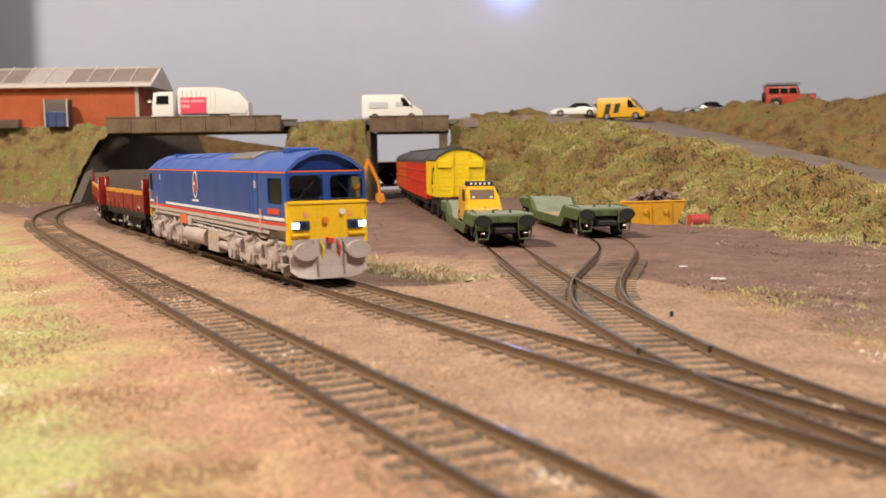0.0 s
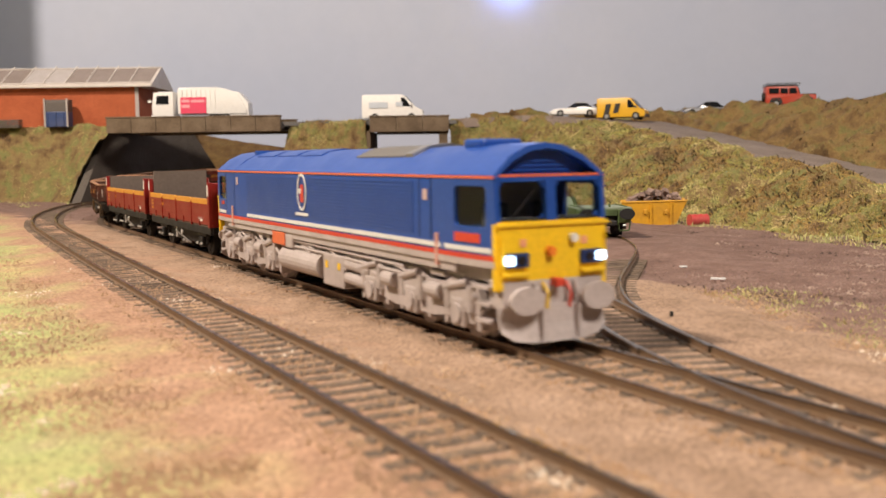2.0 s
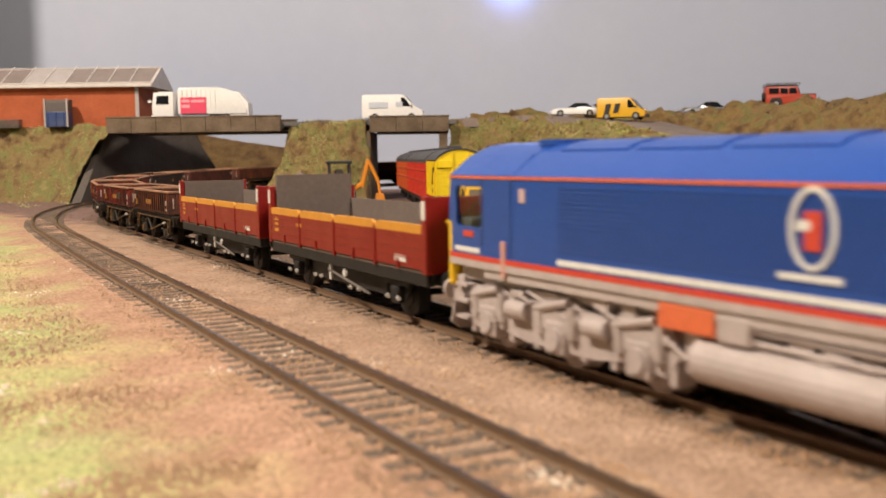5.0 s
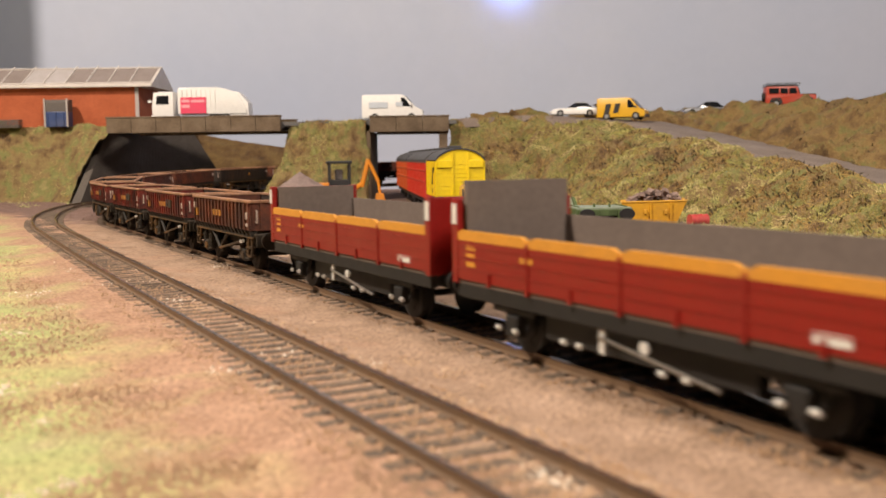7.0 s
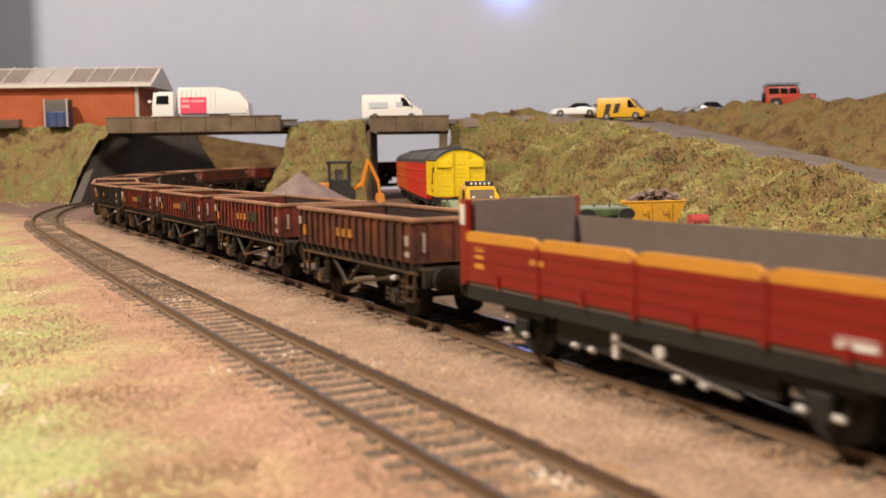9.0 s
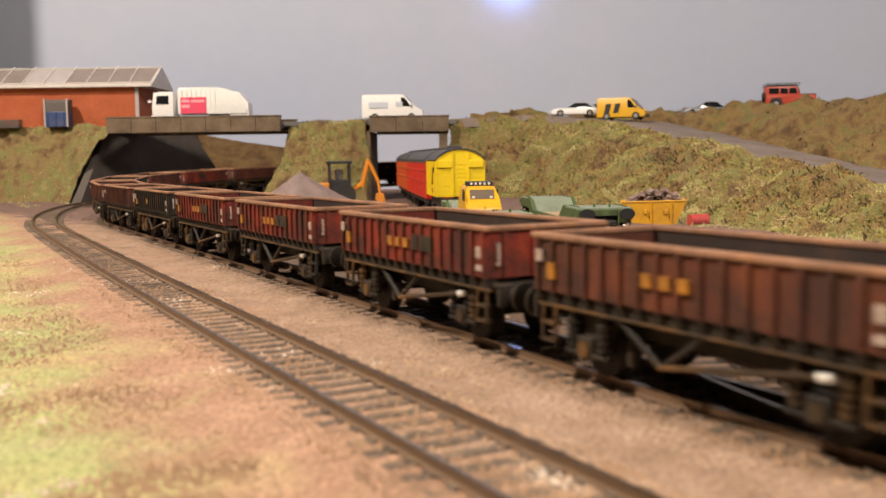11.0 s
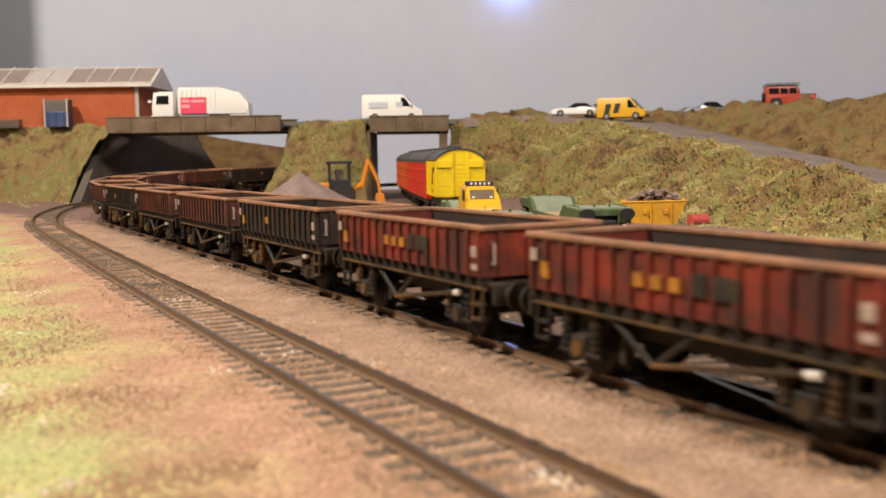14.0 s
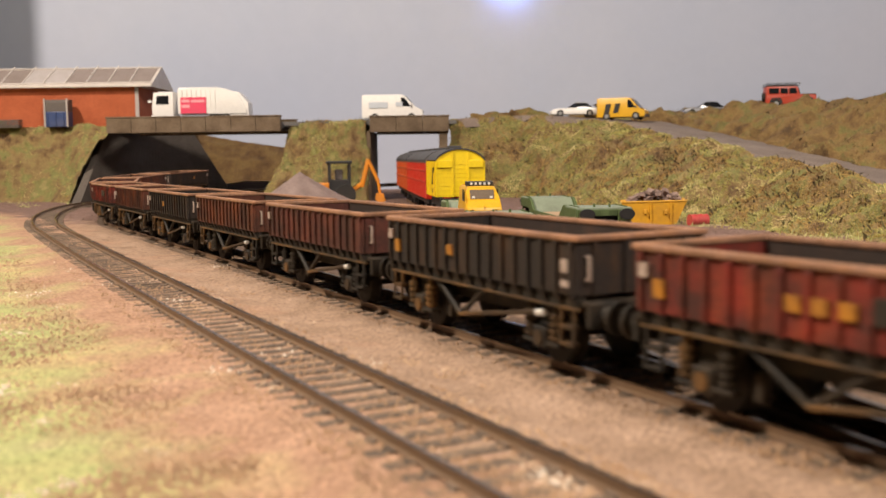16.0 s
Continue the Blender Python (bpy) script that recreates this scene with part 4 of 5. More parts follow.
def bridge(x0, x1, top, piers):
    e = root("road_bridge", ((x0 + x1) / 2, 1160, 0), 0, "brown weathered concrete road bridge deck", "bridge", kind="structure")
    h = (x1 - x0) / 2
    n = max(2, int(h / 14))
    for y in (0, 128):
        for i in range(n):
            a, b = -h + 2 * h * i / n, -h + 2 * h * (i + 1) / n
            part("girder_panel", box(B(), a + .15, b - .15, y, y + 7, top - 17.5, top, .5), CONCRETE, e)
        part("coping", box(B(), -h - .8, h + .8, y - .8, y + 7.8, top + .02, top + 1.5, .4), CONCRETE, e)
    part("deck", box(B(), -h, h, 7.2, 127.8, top - 14, top - 6), TAR, e)
    for x in piers:
        part("abutment", box(B(), x - 5, x + 5, 4, 126, -5, top - 14.5, .6), CONCRETE, e)
    return e


bridge(-392, -188, 95.5, ())
bridge(-84, 9, 93.0, (39.5,))
part("abutment_wall", box(B(), -88, -83.5, 1163, 1290, -5, 77, .5), CONCRETE)["kind"] = "structure"
# retaining wall that follows the outside of the curve below the bridge
bm, rows = B(), []
for i in range(40):
    f = i / 39
    low, high = 1222 + 262 * f, 1330 + 118 * f
    foot, head = OUTER.at(low, 23)[0].xy, OUTER.at(high, 60)[0].xy
    rows.append([foot.to_3d() + Vector((0, 0, -6)), head.to_3d() + Vector((0, 0, 84)), OUTER.at(high, 66)[0].xy.to_3d() + Vector((0, 0, 84)), OUTER.at(low, 34)[0].xy.to_3d() + Vector((0, 0, -6))])
r = loft(bm, rows, True)
bm.faces.new(r[0][::-1])
bm.faces.new(r[-1])
tagged(part("retaining_wall", bm, DARKWALL), "dark grey leaning retaining wall under the bridge", "wall", kind="structure")
# out-of-view board, added to throw shade on the backdrop's left edge
tagged(part("side_board", box(B(), -1150, -694, 1292, 1304, -6, 620), CREAM), "plain unseen board that shades the left of the backdrop", "board", kind="structure")
# road over the bridges, between the banks
tagged(part("road_top", box(B(), -383, 18, 1178, 1288, 84.6, 89.3), TAR), "grey model road across the bridges", "road", kind="structure")

# ---------------------------------------------------------------- building, left
BRICK = grainy("orange_brick", [(0.3, (0.33, 0.075, 0.025)), (0.7, (0.42, 0.105, 0.04))], 40, 900, 0.85, 0.2)
ROOFWHITE = paint("roof_frame_white", (0.62, 0.57, 0.54), 0.6, 0, 0.2)
ROOFPANE = paint("roof_pane_grey", (0.24, 0.19, 0.165), 0.35, 0, 0.4, (0.14, 0.10, 0.08), 30)
ROOFPALE = paint("roof_pane_pale", (0.42, 0.38, 0.37), 0.4, 0, 0.3)
BLUEBIN = paint("bin_blue", (0.03, 0.055, 0.16), 0.5, 0, 0.2)
DARKGREY = paint("dark_grey", (0.10, 0.085, 0.08), 0.7, 0, 0.3)


def workshop():
    e = root("brick_workshop", (-512, 1262, 90), 0, "orange brick workshop with white-framed glazed roof", "building")
    w, d, h = 128, 90, 51
    part("wall_front", box(B(), -w, w, 0, 3, 0, h), BRICK, e)
    part("wall_side", box(B(), w - 3, w, 3, d, 0, h), BRICK, e)
    part("wall_side", box(B(), -w, -w + 3, 3, d, 0, h), BRICK, e)
    part("wall_back", box(B(), -w + 3, w - 3, d - 3, d, 0, h), BRICK, e)
    for i in range(14):
        part("brick_course", box(B(), -w, w, -.25, 0, 3 + i * 3.4, 3.2 + i * 3.4), BRICK, e)
    roof = part("roof", prism(B(), [(-6, h), (45, h + 27), (96, h), (96, h - 2), (-6, h - 2)], "x", -w - 3, w + 19), ROOFWHITE, e, "white framed pitched roof")
    part("gutter", box(B(), -w - 4, w + 20, -9, -6, h - 2.4, h + 1.2, .6), ROOFWHITE, e)
    part("corner_strip", box(B(), w - 4, w + .5, -.6, .2, 0, h), ROOFPALE, e)
    slope = math.degrees(math.atan2(27, 51))
    xs = [-w + 2 + i * 27.2 for i in range(10)]
    for i, x in enumerate(xs):
        pane = part("roof_pane", box(B(), x, x + 24.6, 7, 50, .1, .9, .2), ROOFPALE if i in (4, 5) else ROOFPANE, roof)
        pane.matrix_basis = Matrix.Translation((0, -6 * K, h * K)) @ pose(0, 0, 0, slope, 0, 0)
        bar = part("glazing_bar", box(B(), x - 1.9, x - .7, 2, 60, .1, 1.6), ROOFWHITE, roof)
        bar.matrix_basis = pane.matrix_basis
    for q in (4.5, 52):
        rail = part("roof_rail", box(B(), -w - 3, w + 18, q, q + 1.4, .2, 1.7), ROOFWHITE, roof)
        rail.matrix_basis = Matrix.Translation((0, -6 * K, h * K)) @ pose(0, 0, 0, slope, 0, 0)


workshop()
e = root("waste_container", (-480, 1246, 89), 0, "blue waste container with grey hood against the brick wall", "container")
part("body", box(B(), -15, 15, -8, 8, 0, 19, .8), BLUEBIN, e)
part("hood", prism(B(), [(-8, 19), (8, 19), (8, 34), (-2, 34), (-8, 30)], "x", -15, 15), DARKGREY, e, "grey hood")
for x in (-14, 14):
    part("post", box(B(), x - 1, x + 1, -9, -7.6, 0, 35), ROOFPALE, e)
for k in range(3):
    part("rib", box(B(), -12 + k * 10, -10 + k * 10, -8.9, -8, 1, 18), BLUEBIN, e)
e = root("pallet_stack", (-546, 1246, 89), 0, "grey stack of timber pallets", "pallets")
for k in range(4):
    part("pallet", box(B(), -18 + k, 18, -6, 6, k * 2.6, k * 2.6 + 1.8, .3), DARKGREY, e)

# ---------------------------------------------------------------- road vehicles
VWHITE = paint("vehicle_white", (0.78, 0.76, 0.74), 0.35, 0, 0.04)
VYELLOW = paint("vehicle_yellow", (0.66, 0.36, 0.012), 0.4, 0, 0.06)
VRED = paint("vehicle_red", (0.40, 0.045, 0.02), 0.4, 0, 0.06)
VGREY = paint("vehicle_grey", (0.16, 0.16, 0.17), 0.35, 0.3, 0.06)
PINK = paint("poster_pink", (0.72, 0.06, 0.13), 0.5)
TYRE = paint("tyre_black", (0.018, 0.017, 0.016), 0.8)
SILVER = paint("hub_silver", (0.5, 0.5, 0.5), 0.35, 0.8)


def wheel(parent, x, y, r=4.4, t=2.6):
    w = part("wheel", rod(B(), (0, -t / 2, 0), (0, t / 2, 0), r, 18), TYRE, parent, at=(x, y, r))
    part("hub", rod(B(), (0, (t / 2) * (1 if y > 0 else -1), 0), (0, (t / 2 + .3) * (1 if y > 0 else -1), 0), r * .55, 12), SILVER, w)


def shell(parent, name, profile, width, material, tuck=0.0, bev=0.9, label=""):
    """A vehicle body from its side outline (x, z), narrower towards the roof by tuck."""
    bm = prism(B(), profile, "y", -width / 2, width / 2)
    top = max(p[1] for p in profile)
    low = min(p[1] for p in profile)
    for v in bm.verts:
        f = max(0, (v.co.z - low) / (top - low) - .45) / .55
        v.co.y *= 1 - tuck * f
    bmesh.ops.bevel(bm, geom=bm.edges[:], offset=bev, segments=2, affect="EDGES", profile=.6)
    return smooth(part(name, bm, material, parent, label), 40)


def panel(parent, name, profile, y, t, material, label=""):
    for s in (-1, 1):
        part(name, prism(B(), profile, "y", *sorted((s * y, s * (y + t)))), material, parent, label)


def van(at, turn, mat, L, H, W, label, bars, name="delivery_van"):
    """Panel van facing +x."""
    e = root(name, at, turn, label, "van")
    h = L / 2
    shell(e, "body", [(-h, 3.2), (h - 1, 3.2), (h, 6), (h - .6, H * .40), (h - L * .13, H * .50), (h - L * .30, H * .96), (h - L * .36, H), (-h + 1.5, H), (-h, H * .95)], W, mat, .12)
    panel(e, "side_window", [(h - L * .20, H * .54), (h - L * .36, H * .54), (h - L * .36, H * .88), (h - L * .305, H * .88)], W / 2 - .75, .55, GLASSY)
    bm = prism(B(), [(h - L * .135, H * .52), (h - L * .29, H * .93), (h - L * .305, H * .93), (h - L * .15, H * .52)], "y", -W * .40, W * .40)
    part("windscreen", bm, GLASSY, e).location.x = .9 * K
    part("bumper", box(B(), h - 1.2, h + .8, -W / 2 + .6, W / 2 - .6, 3, 6.5, .6), DARKGREY, e)
    for s in (-1, 1):
        part("headlight", box(B(), h - 1.2, h + .25, s * W * .36 - 1.6, s * W * .36 + 1.6, H * .3, H * .4, .4), SILVER, e)
        part("mirror", box(B(), h - L * .2, h - L * .2 + 1.2, s * (W / 2 + .6) - .8, s * (W / 2 + .6) + .8, H * .5, H * .62, .2), DARKGREY, e)
        for x in (-h * .58, h * .62):
            wheel(e, x, s * (W / 2 - 1.2))
        for i, (a, b, c, d, m) in enumerate(bars):
            part("livery_bar", box(B(), a, b, *sorted((s * (W / 2 - .05), s * (W / 2 + .12))), c, d), m, e)
    return e


PALEBLUE = paint("livery_pale_blue", (0.52, 0.56, 0.62), 0.5)
van((-58, 1196, 89.4), 0, VWHITE, 73, 31, 25, "white high-roof delivery van on the bridge", [(-28, -6, 15, 22, PALEBLUE), (4, 12, 17, 22, PALEBLUE)])
BK = paint("livery_black", (0.02, 0.02, 0.02), 0.5)
e = van((216, 1180, 86.5), -24, VYELLOW, 58, 26, 24, "yellow breakdown van with black side shapes on the ramp", [])
for s in (-1, 1):
    for x in (-20, -9):
        bm = prism(B(), [(x, 8), (x + 6, 8), (x + 8.6, 19), (x + 2.6, 19)], "y", *sorted((s * 11.95, s * 12.2)))
        part("livery_bar", bm, BK, e)


def saloon(at, turn, mat, label, spoiler=False, L=58, H=17, W=24):
    e = root("parked_car", at, turn, label, "car")
    h = L / 2
    shell(e, "body", [(-h, 3), (h, 3), (h, 7), (h - 4, 9.5), (h - 16, 10.5), (-h + 6, 10.8), (-h, 9.5)], W, mat, .06)
    shell(e, "cabin", [(h - 19, 10), (-h + 5, 10), (-h + 15, H), (h - 30, H)], W * .86, GLASSY, .2)
    part("roof", box(B(), -h + 15, h - 30, -W * .33, W * .33, H - .5, H + .25, .25), mat, e)
    for s in (-1, 1):
        for x in (-h * .62, h * .62):
            wheel(e, x, s * (W / 2 - 1.3), 4.2)
        part("tail_light", box(B(), -h - .2, -h + .5, s * W * .36 - 2, s * W * .36 + 2, 7, 9), RED, e)
        if spoiler:
            part("spoiler_stay", box(B(), -h + 1, -h + 2.5, s * 7 - .4, s * 7 + .4, 10, 14.2), DARKGREY, e)
    if spoiler:
        part("spoiler", box(B(), -h - 2, -h + 4, -W * .45, W * .45, 14, 15.2, .3), DARKGREY, e, "dark rear spoiler")
    return e


saloon((163, 1222, 92.5), 180, VWHITE, "white sports car with dark rear spoiler on the road", True)
saloon((334, 1262, 93), 180, VGREY, "dark grey saloon car parked behind the bank", False, 58, 17.5)


def off_roader():
    e = root("off_road_car", (406, 1165, 96.5), -8, "red off-road car with black roof rack on the bank", "car")
    shell(e, "body", [(-26, 5), (30, 5), (30, 15.5), (12, 16.2), (-26, 16)], 23, VRED, 0, .6)
    shell(e, "cabin", [(-26, 15), (12, 15), (9, 25.5), (-26, 25.5)], 22, VRED, .06, .5)
    for a, b in ((-23, -12), (-10, -2), (0, 8.5)):
        panel(e, "side_window", [(a, 17.4), (b, 17.4), (b - (1.5 if b > 5 else 0), 23.6), (a, 23.6)], 10.6, .6, GLASSY)
    part("windscreen", prism(B(), [(12.1, 17), (12.6, 17), (10.1, 24.5), (9.6, 24.5)], "y", -9.5, 9.5), GLASSY, e)
    rack = part("roof_rack", box(B(), -26, 10, -11, 11, 26, 27, .2), BK, e, "black roof rack")
    for y in (-11, 11):
        part("rack_rail", rod(B(), (-26, y, 29), (12, y, 29), .4, 6), BK, rack)
        for k in range(6):
            part("rack_post", rod(B(), (-26 + k * 7.4, y, 26.5), (-26 + k * 7.4, y, 29), .35, 6), BK, rack)
    part("bonnet_trim", box(B(), 14, 30, -10, 10, 15.8, 16.9, .4), BK, e)
    part("bumper", box(B(), 29.5, 32, -11, 11, 5, 8, .4), BK, e)
    part("spare_wheel", rod(B(), (-28.5, 0, 14), (-26, 0, 14), 5, 18), TYRE, e)
    for s in (-1, 1):
        for x in (-15, 20):
            wheel(e, x, s * 10.5, 5.4)
            part("wheel_arch", prism(B(), [(x - 7.5, 6), (x - 5, 12.5), (x + 5, 12.5), (x + 7.5, 6), (x + 5, 6), (x + 3.6, 11), (x - 3.6, 11), (x - 5, 6)], "y", *sorted((s * 11.2, s * 12.6))), BK, e)


off_roader()


def refuse_lorry():
    e = root("refuse_lorry", (-290, 1212, 89.4), 180, "white refuse lorry with pink poster panel on the bridge", "lorry")
    e.scale = (0.91, 0.94, 0.94)
    L = 64
    part("chassis", box(B(), -L + 6, L - 4, -9, 9, 6, 9.5), BK, e)
    shell(e, "cab", [(L - 28, 7), (L, 7), (L, 22), (L - 2, 40), (L - 28, 41)], 31, VWHITE, .04, 1.0)
    panel(e, "cab_window", [(L - 22, 25), (L - 5, 25), (L - 6.5, 36), (L - 22, 36)], 14.9, .7, GLASSY)
    part("windscreen", prism(B(), [(L - .3, 23), (L + .2, 23), (L - 1.6, 38), (L - 2.1, 38)], "y", -13, 13), GLASSY, e)
    part("bumper", box(B(), L - 2, L + 2, -15, 15, 5, 11, .8), VWHITE, e)
    part("mirror", box(B(), L, L + 5, 15, 17.5, 27, 30, .4), VWHITE, e)
    shell(e, "hopper", [(L - 34, 12), (L - 34, 43), (L - 36, 46), (-L + 42, 46), (-L + 30, 44), (-L + 14, 38), (-L + 3, 18), (-L + 3, 12)], 32, VWHITE, .05, 1.4, "white compactor body")
    for k in range(8):
        x = L - 40 - k * 6.2
        part("body_rib", box(B(), x - .5, x + .5, -16.4, 16.4, 13, 42.5), VWHITE, e)
    shell(e, "tailgate", [(-L + 26, 10), (-L + 24, 41), (-L + 14, 40), (-L + 1, 26), (-L, 8)], 29, VWHITE, .05, 1.0)
    for y in (-1, 1):
        p = part("poster", box(B(), -8, 26, *sorted((y * 16.45, y * 16.8)), 13, 33.5), PINK, e, "pink poster panel")
        for (a, b, c, d) in ((14, 24, 27, 30.5), (-6, 12, 27, 30), (14, 24, 20, 24)):
            part("poster_bar", box(B(), a, b, *sorted((y * 16.8, y * 17.0)), c, d), paint("poster_pale", (0.8, .35, .4), .5), p)
        for x in (L - 15, -16, -33):
            wheel(e, x, y * 13, 6.6, 4)
        part("side_guard", box(B(), -8, L - 30, *sorted((y * 14.5, y * 15.4)), 5, 8), BK, e)


refuse_lorry()

# ---------------------------------------------------------------- sidings: van, red coach and well wagons
PALE_GLASS = paint("dusty_glazing", (0.15, 0.115, 0.085), 0.15, 0, 0.3)
OLIVE = paint("wagon_olive", (0.080, 0.118, 0.040), 0.6, 0, 0.3, (0.03, 0.025, 0.018))
OLIVE_PALE = paint("wagon_deck_olive", (0.21, 0.25, 0.18), 0.6, 0, 0.35, (0.06, 0.05, 0.035))
TAN = paint("well_boards", (0.40, 0.27, 0.16), 0.75, 0, 0.3)
BRIGHT = paint("van_yellow", (0.83, 0.60, 0.005), 0.45, 0, 0.06)
COACHRED = paint("coach_red", (0.60, 0.035, 0.015), 0.45, 0, 0.08)
ROOFGREY = paint("coach_roof_grey", (0.035, 0.035, 0.038), 0.6, 0, 0.2)
REDDISH = paint("coach_orange", (0.55, 0.10, 0.02), 0.5)


def on_track(line, y_front, length):
    """Pose of a vehicle whose front end lies at y_front; x runs towards the lens."""
    s = 0
    while line.at(s)[0].y < y_front:
        s += 1
    a, b = line.at(s)[0], line.at(s + length)[0]
    m, d = (a + b) / 2, a - b
    return (m.x, m.y, 0), math.degrees(math.atan2(d.y, d.x))


def well_wagon(at, turn, label, L=172):
    e = root("well_wagon", at, turn, label, "railway wagon", "well wagons in the sidings")
    h, w = L / 2, 15.6
    for s in (-1, 1):
        part("end_deck", box(B(), *sorted((s * (h - 30), s * h)), -w, w, 14.6, 16.3, .3), OLIVE_PALE, e, "pale olive end deck")
        part("headstock", box(B(), *sorted((s * (h - 1.5), s * (h + .6))), -w + .6, w - .6, 11.6, 15.4, .3), OLIVE, e)
        part("slope", prism(B(), [(s * (h - 30), 16.3), (s * (h - 44), 7.2), (s * (h - 44), 5.8), (s * (h - 30), 14.6)], "y", -w + 1.2, w - 1.2), OLIVE_PALE, e)
        for y in (-1, 1):
            part("deck_rail", box(B(), *sorted((s * (h - 30), s * h)), *sorted((y * (w - .9), y * (w + .5))), 9.5, 15.6, .3), OLIVE, e)
            bm = prism(B(), [(s * (h - 29), 16.6), (s * (h - 33), 16.6), (s * (h - 47), 8.6), (s * (h - 47), 3.4), (s * (h - 40), 3.6), (s * (h - 29), 10)], "y", *sorted((y * (w - 1.4), y * (w + .4))))
            part("swan_neck", bm, OLIVE, e)
            part("buffer_housing", box(B(), *sorted((s * h, s * (h + 2.4))), y * 10.9 - 3.6, y * 10.9 + 3.6, 7.6, 15.4, .5), OLIVE, e)
            part("buffer_head", oval(B(), s * (h + 5.6) - .5, y * 11.2, 12.9, 4.4, 3.0, 1.0, 24), BLACK, e, "oval black buffer")
            part("buffer_shank", rod(B(), (s * (h + 2), y * 10.9, 12.0), (s * (h + 5.4), y * 10.9, 12.0), 1.6, 12), BLACK, e)
            bm = B()
            ring = [(y * 10.9 + q * 3.4, z) for q, z in ((-1, 8), (1, 8), (.8, 3.4), (-.8, 3.4))]
            for i in range(4):
                rod(bm, (s * (h + 1.2), *ring[i]), (s * (h + 1.2), *ring[(i + 1) % 4]), .45, 6)
            part("lifting_step", bm, OLIVE, e)
            part("lamp_bracket", rod(B(), (s * (h + 1.4), y * 10.9 - 1, 6.4), (s * (h + 1.4), y * 10.9 + 1, 6.4), .6, 8), SILVER, e)
            for x in (8, 22):
                part("axle_box", box(B(), s * (h - x) - 2.4, s * (h - x) + 2.4, *sorted((y * 11.5, y * 14)), 3.6, 8.2, .4), BLACK, e)
                part("disc_wheel", rod(B(), (s * (h - x), y * 10.5, 5.2), (s * (h - x), y * 11.4, 5.2), 5.0, 20), WHITE_PART if x == 22 else BLACK, e, "white wheel disc" if x == 22 else "")
            for k in range(4):
                part("stiffener", box(B(), s * (h + .6), s * (h + 1.1), y * (2.5 + k * 1.2) - .15, y * (2.5 + k * 1.2) + .15, 11.8, 15), OLIVE, e)
            for k in range(9):
                part("rivet", rod(B(), (s * (h - 4 - k * 2.8), y * (w - 2), 16.2), (s * (h - 4 - k * 2.8), y * (w - 2), 16.9), .4, 6), OLIVE, e)
        part("bogie", box(B(), *sorted((s * (h - 29), s * (h - 2))), -11, 11, 5.5, 12, .6), BLACK, e)
        part("coupling_bar", box(B(), *sorted((s * (h - 3), s * (h + 7))), -5.2, 5.2, 6.6, 9.4, .5), BLACK, e, "black plastic coupling loop")
        for y in (-4.4, 4.4):
            part("ring_bolt", rod(B(), (s * (h - 6), y, 16.2), (s * (h - 6), y, 18.2), .7, 8), OLIVE, e)
        for y in (-6.6, 6.6):
            wb = rod(B(), (s * (h - 8), y, 5.2), (s * (h - 8), y * 1.45, 5.2), 5.2, 18)
            part("wheel", wb, BLACK, e)
    part("well_floor", box(B(), -h + 44, h - 44, -w + 1.2, w - 1.2, 5.8, 7.2), TAN, e, "tan boarded well floor")
    for y in (-1, 1):
        part("well_side", box(B(), -h + 46.8, h - 46.8, *sorted((y * (w - 1.4), y * (w + .3))), 3.4, 8.8, .3), OLIVE, e)
    return e


at, turn = on_track(SIDING, 500, 172)
well_wagon(at, turn, "olive green well wagon carrying a small yellow van")
a2, t2 = on_track(SPUR, 546, 172)
well_wagon(a2, t2, "empty olive green well wagon on the spur track")


def three_wheeler():
    """A small three-wheeled van in the well of the wagon."""
    m = pose(at[0], at[1], 0, 0, 0, turn) @ Vector((20, -4, 0))
    e = root("small_van", (m.x, m.y, 6.6), turn, "small yellow three-wheeled van with black roof sign", "van")
    h, W = 25, 20.5
    shell(e, "body", [(-h, 2.5), (h - 3, 2.5), (h, 5), (h - .6, 11.2), (h - 9, 14.6), (h - 13, 20.8), (h - 16, 22.2), (-h + 1, 22.2), (-h, 21)], W, VYELLOW, .2, 2.0)
    bm = prism(B(), [(h - 9.4, 15.2), (h - 8.9, 15.2), (h - 12.2, 20.3), (h - 12.7, 20.3)], "y", -W * .33, W * .33)
    part("windscreen", bm, PALE_GLASS, e)
    panel(e, "side_window", [(h - 13, 14), (h - 22, 14), (h - 22, 20.4), (h - 17.6, 20.4)], W / 2 - .75, .4, GLASSY)
    for y in (-1, 1):
        ring = part("headlamp", rod(B(), (h - 1.6, y * 6.6, 8.4), (h - .1, y * 6.6, 8.4), 1.7, 16), VYELLOW, e)
        part("lens", rod(B(), (h - .2, y * 6.6, 8.4), (h + .15, y * 6.6, 8.4), 1.2, 14), GLASSY, ring)
        wheel(e, -h * .55, y * (W / 2 - 1.6), 4.0)
        part("sticker", box(B(), h - 9.2, h - 8.8, y * 5 - .8, y * 5 + .8, 15.6, 16.8), WHITE_PART, e)
    part("bonnet_crease", box(B(), h - 9, h - .4, -.4, .4, 10.4, 11.6, .2), VYELLOW, e)
    part("front_trim", box(B(), h - .9, h + .2, -5.5, 5.5, 5.4, 6.2, .2), VYELLOW, e)
    part("front_wheel", rod(B(), (h - 6, -1.2, 3.4), (h - 6, 1.2, 3.4), 3.4, 14), TYRE, e)
    sign = part("roof_sign", box(B(), -3, 7, -7.6, 7.6, 22.2, 24.8, .4), BK, e, "black roof sign")
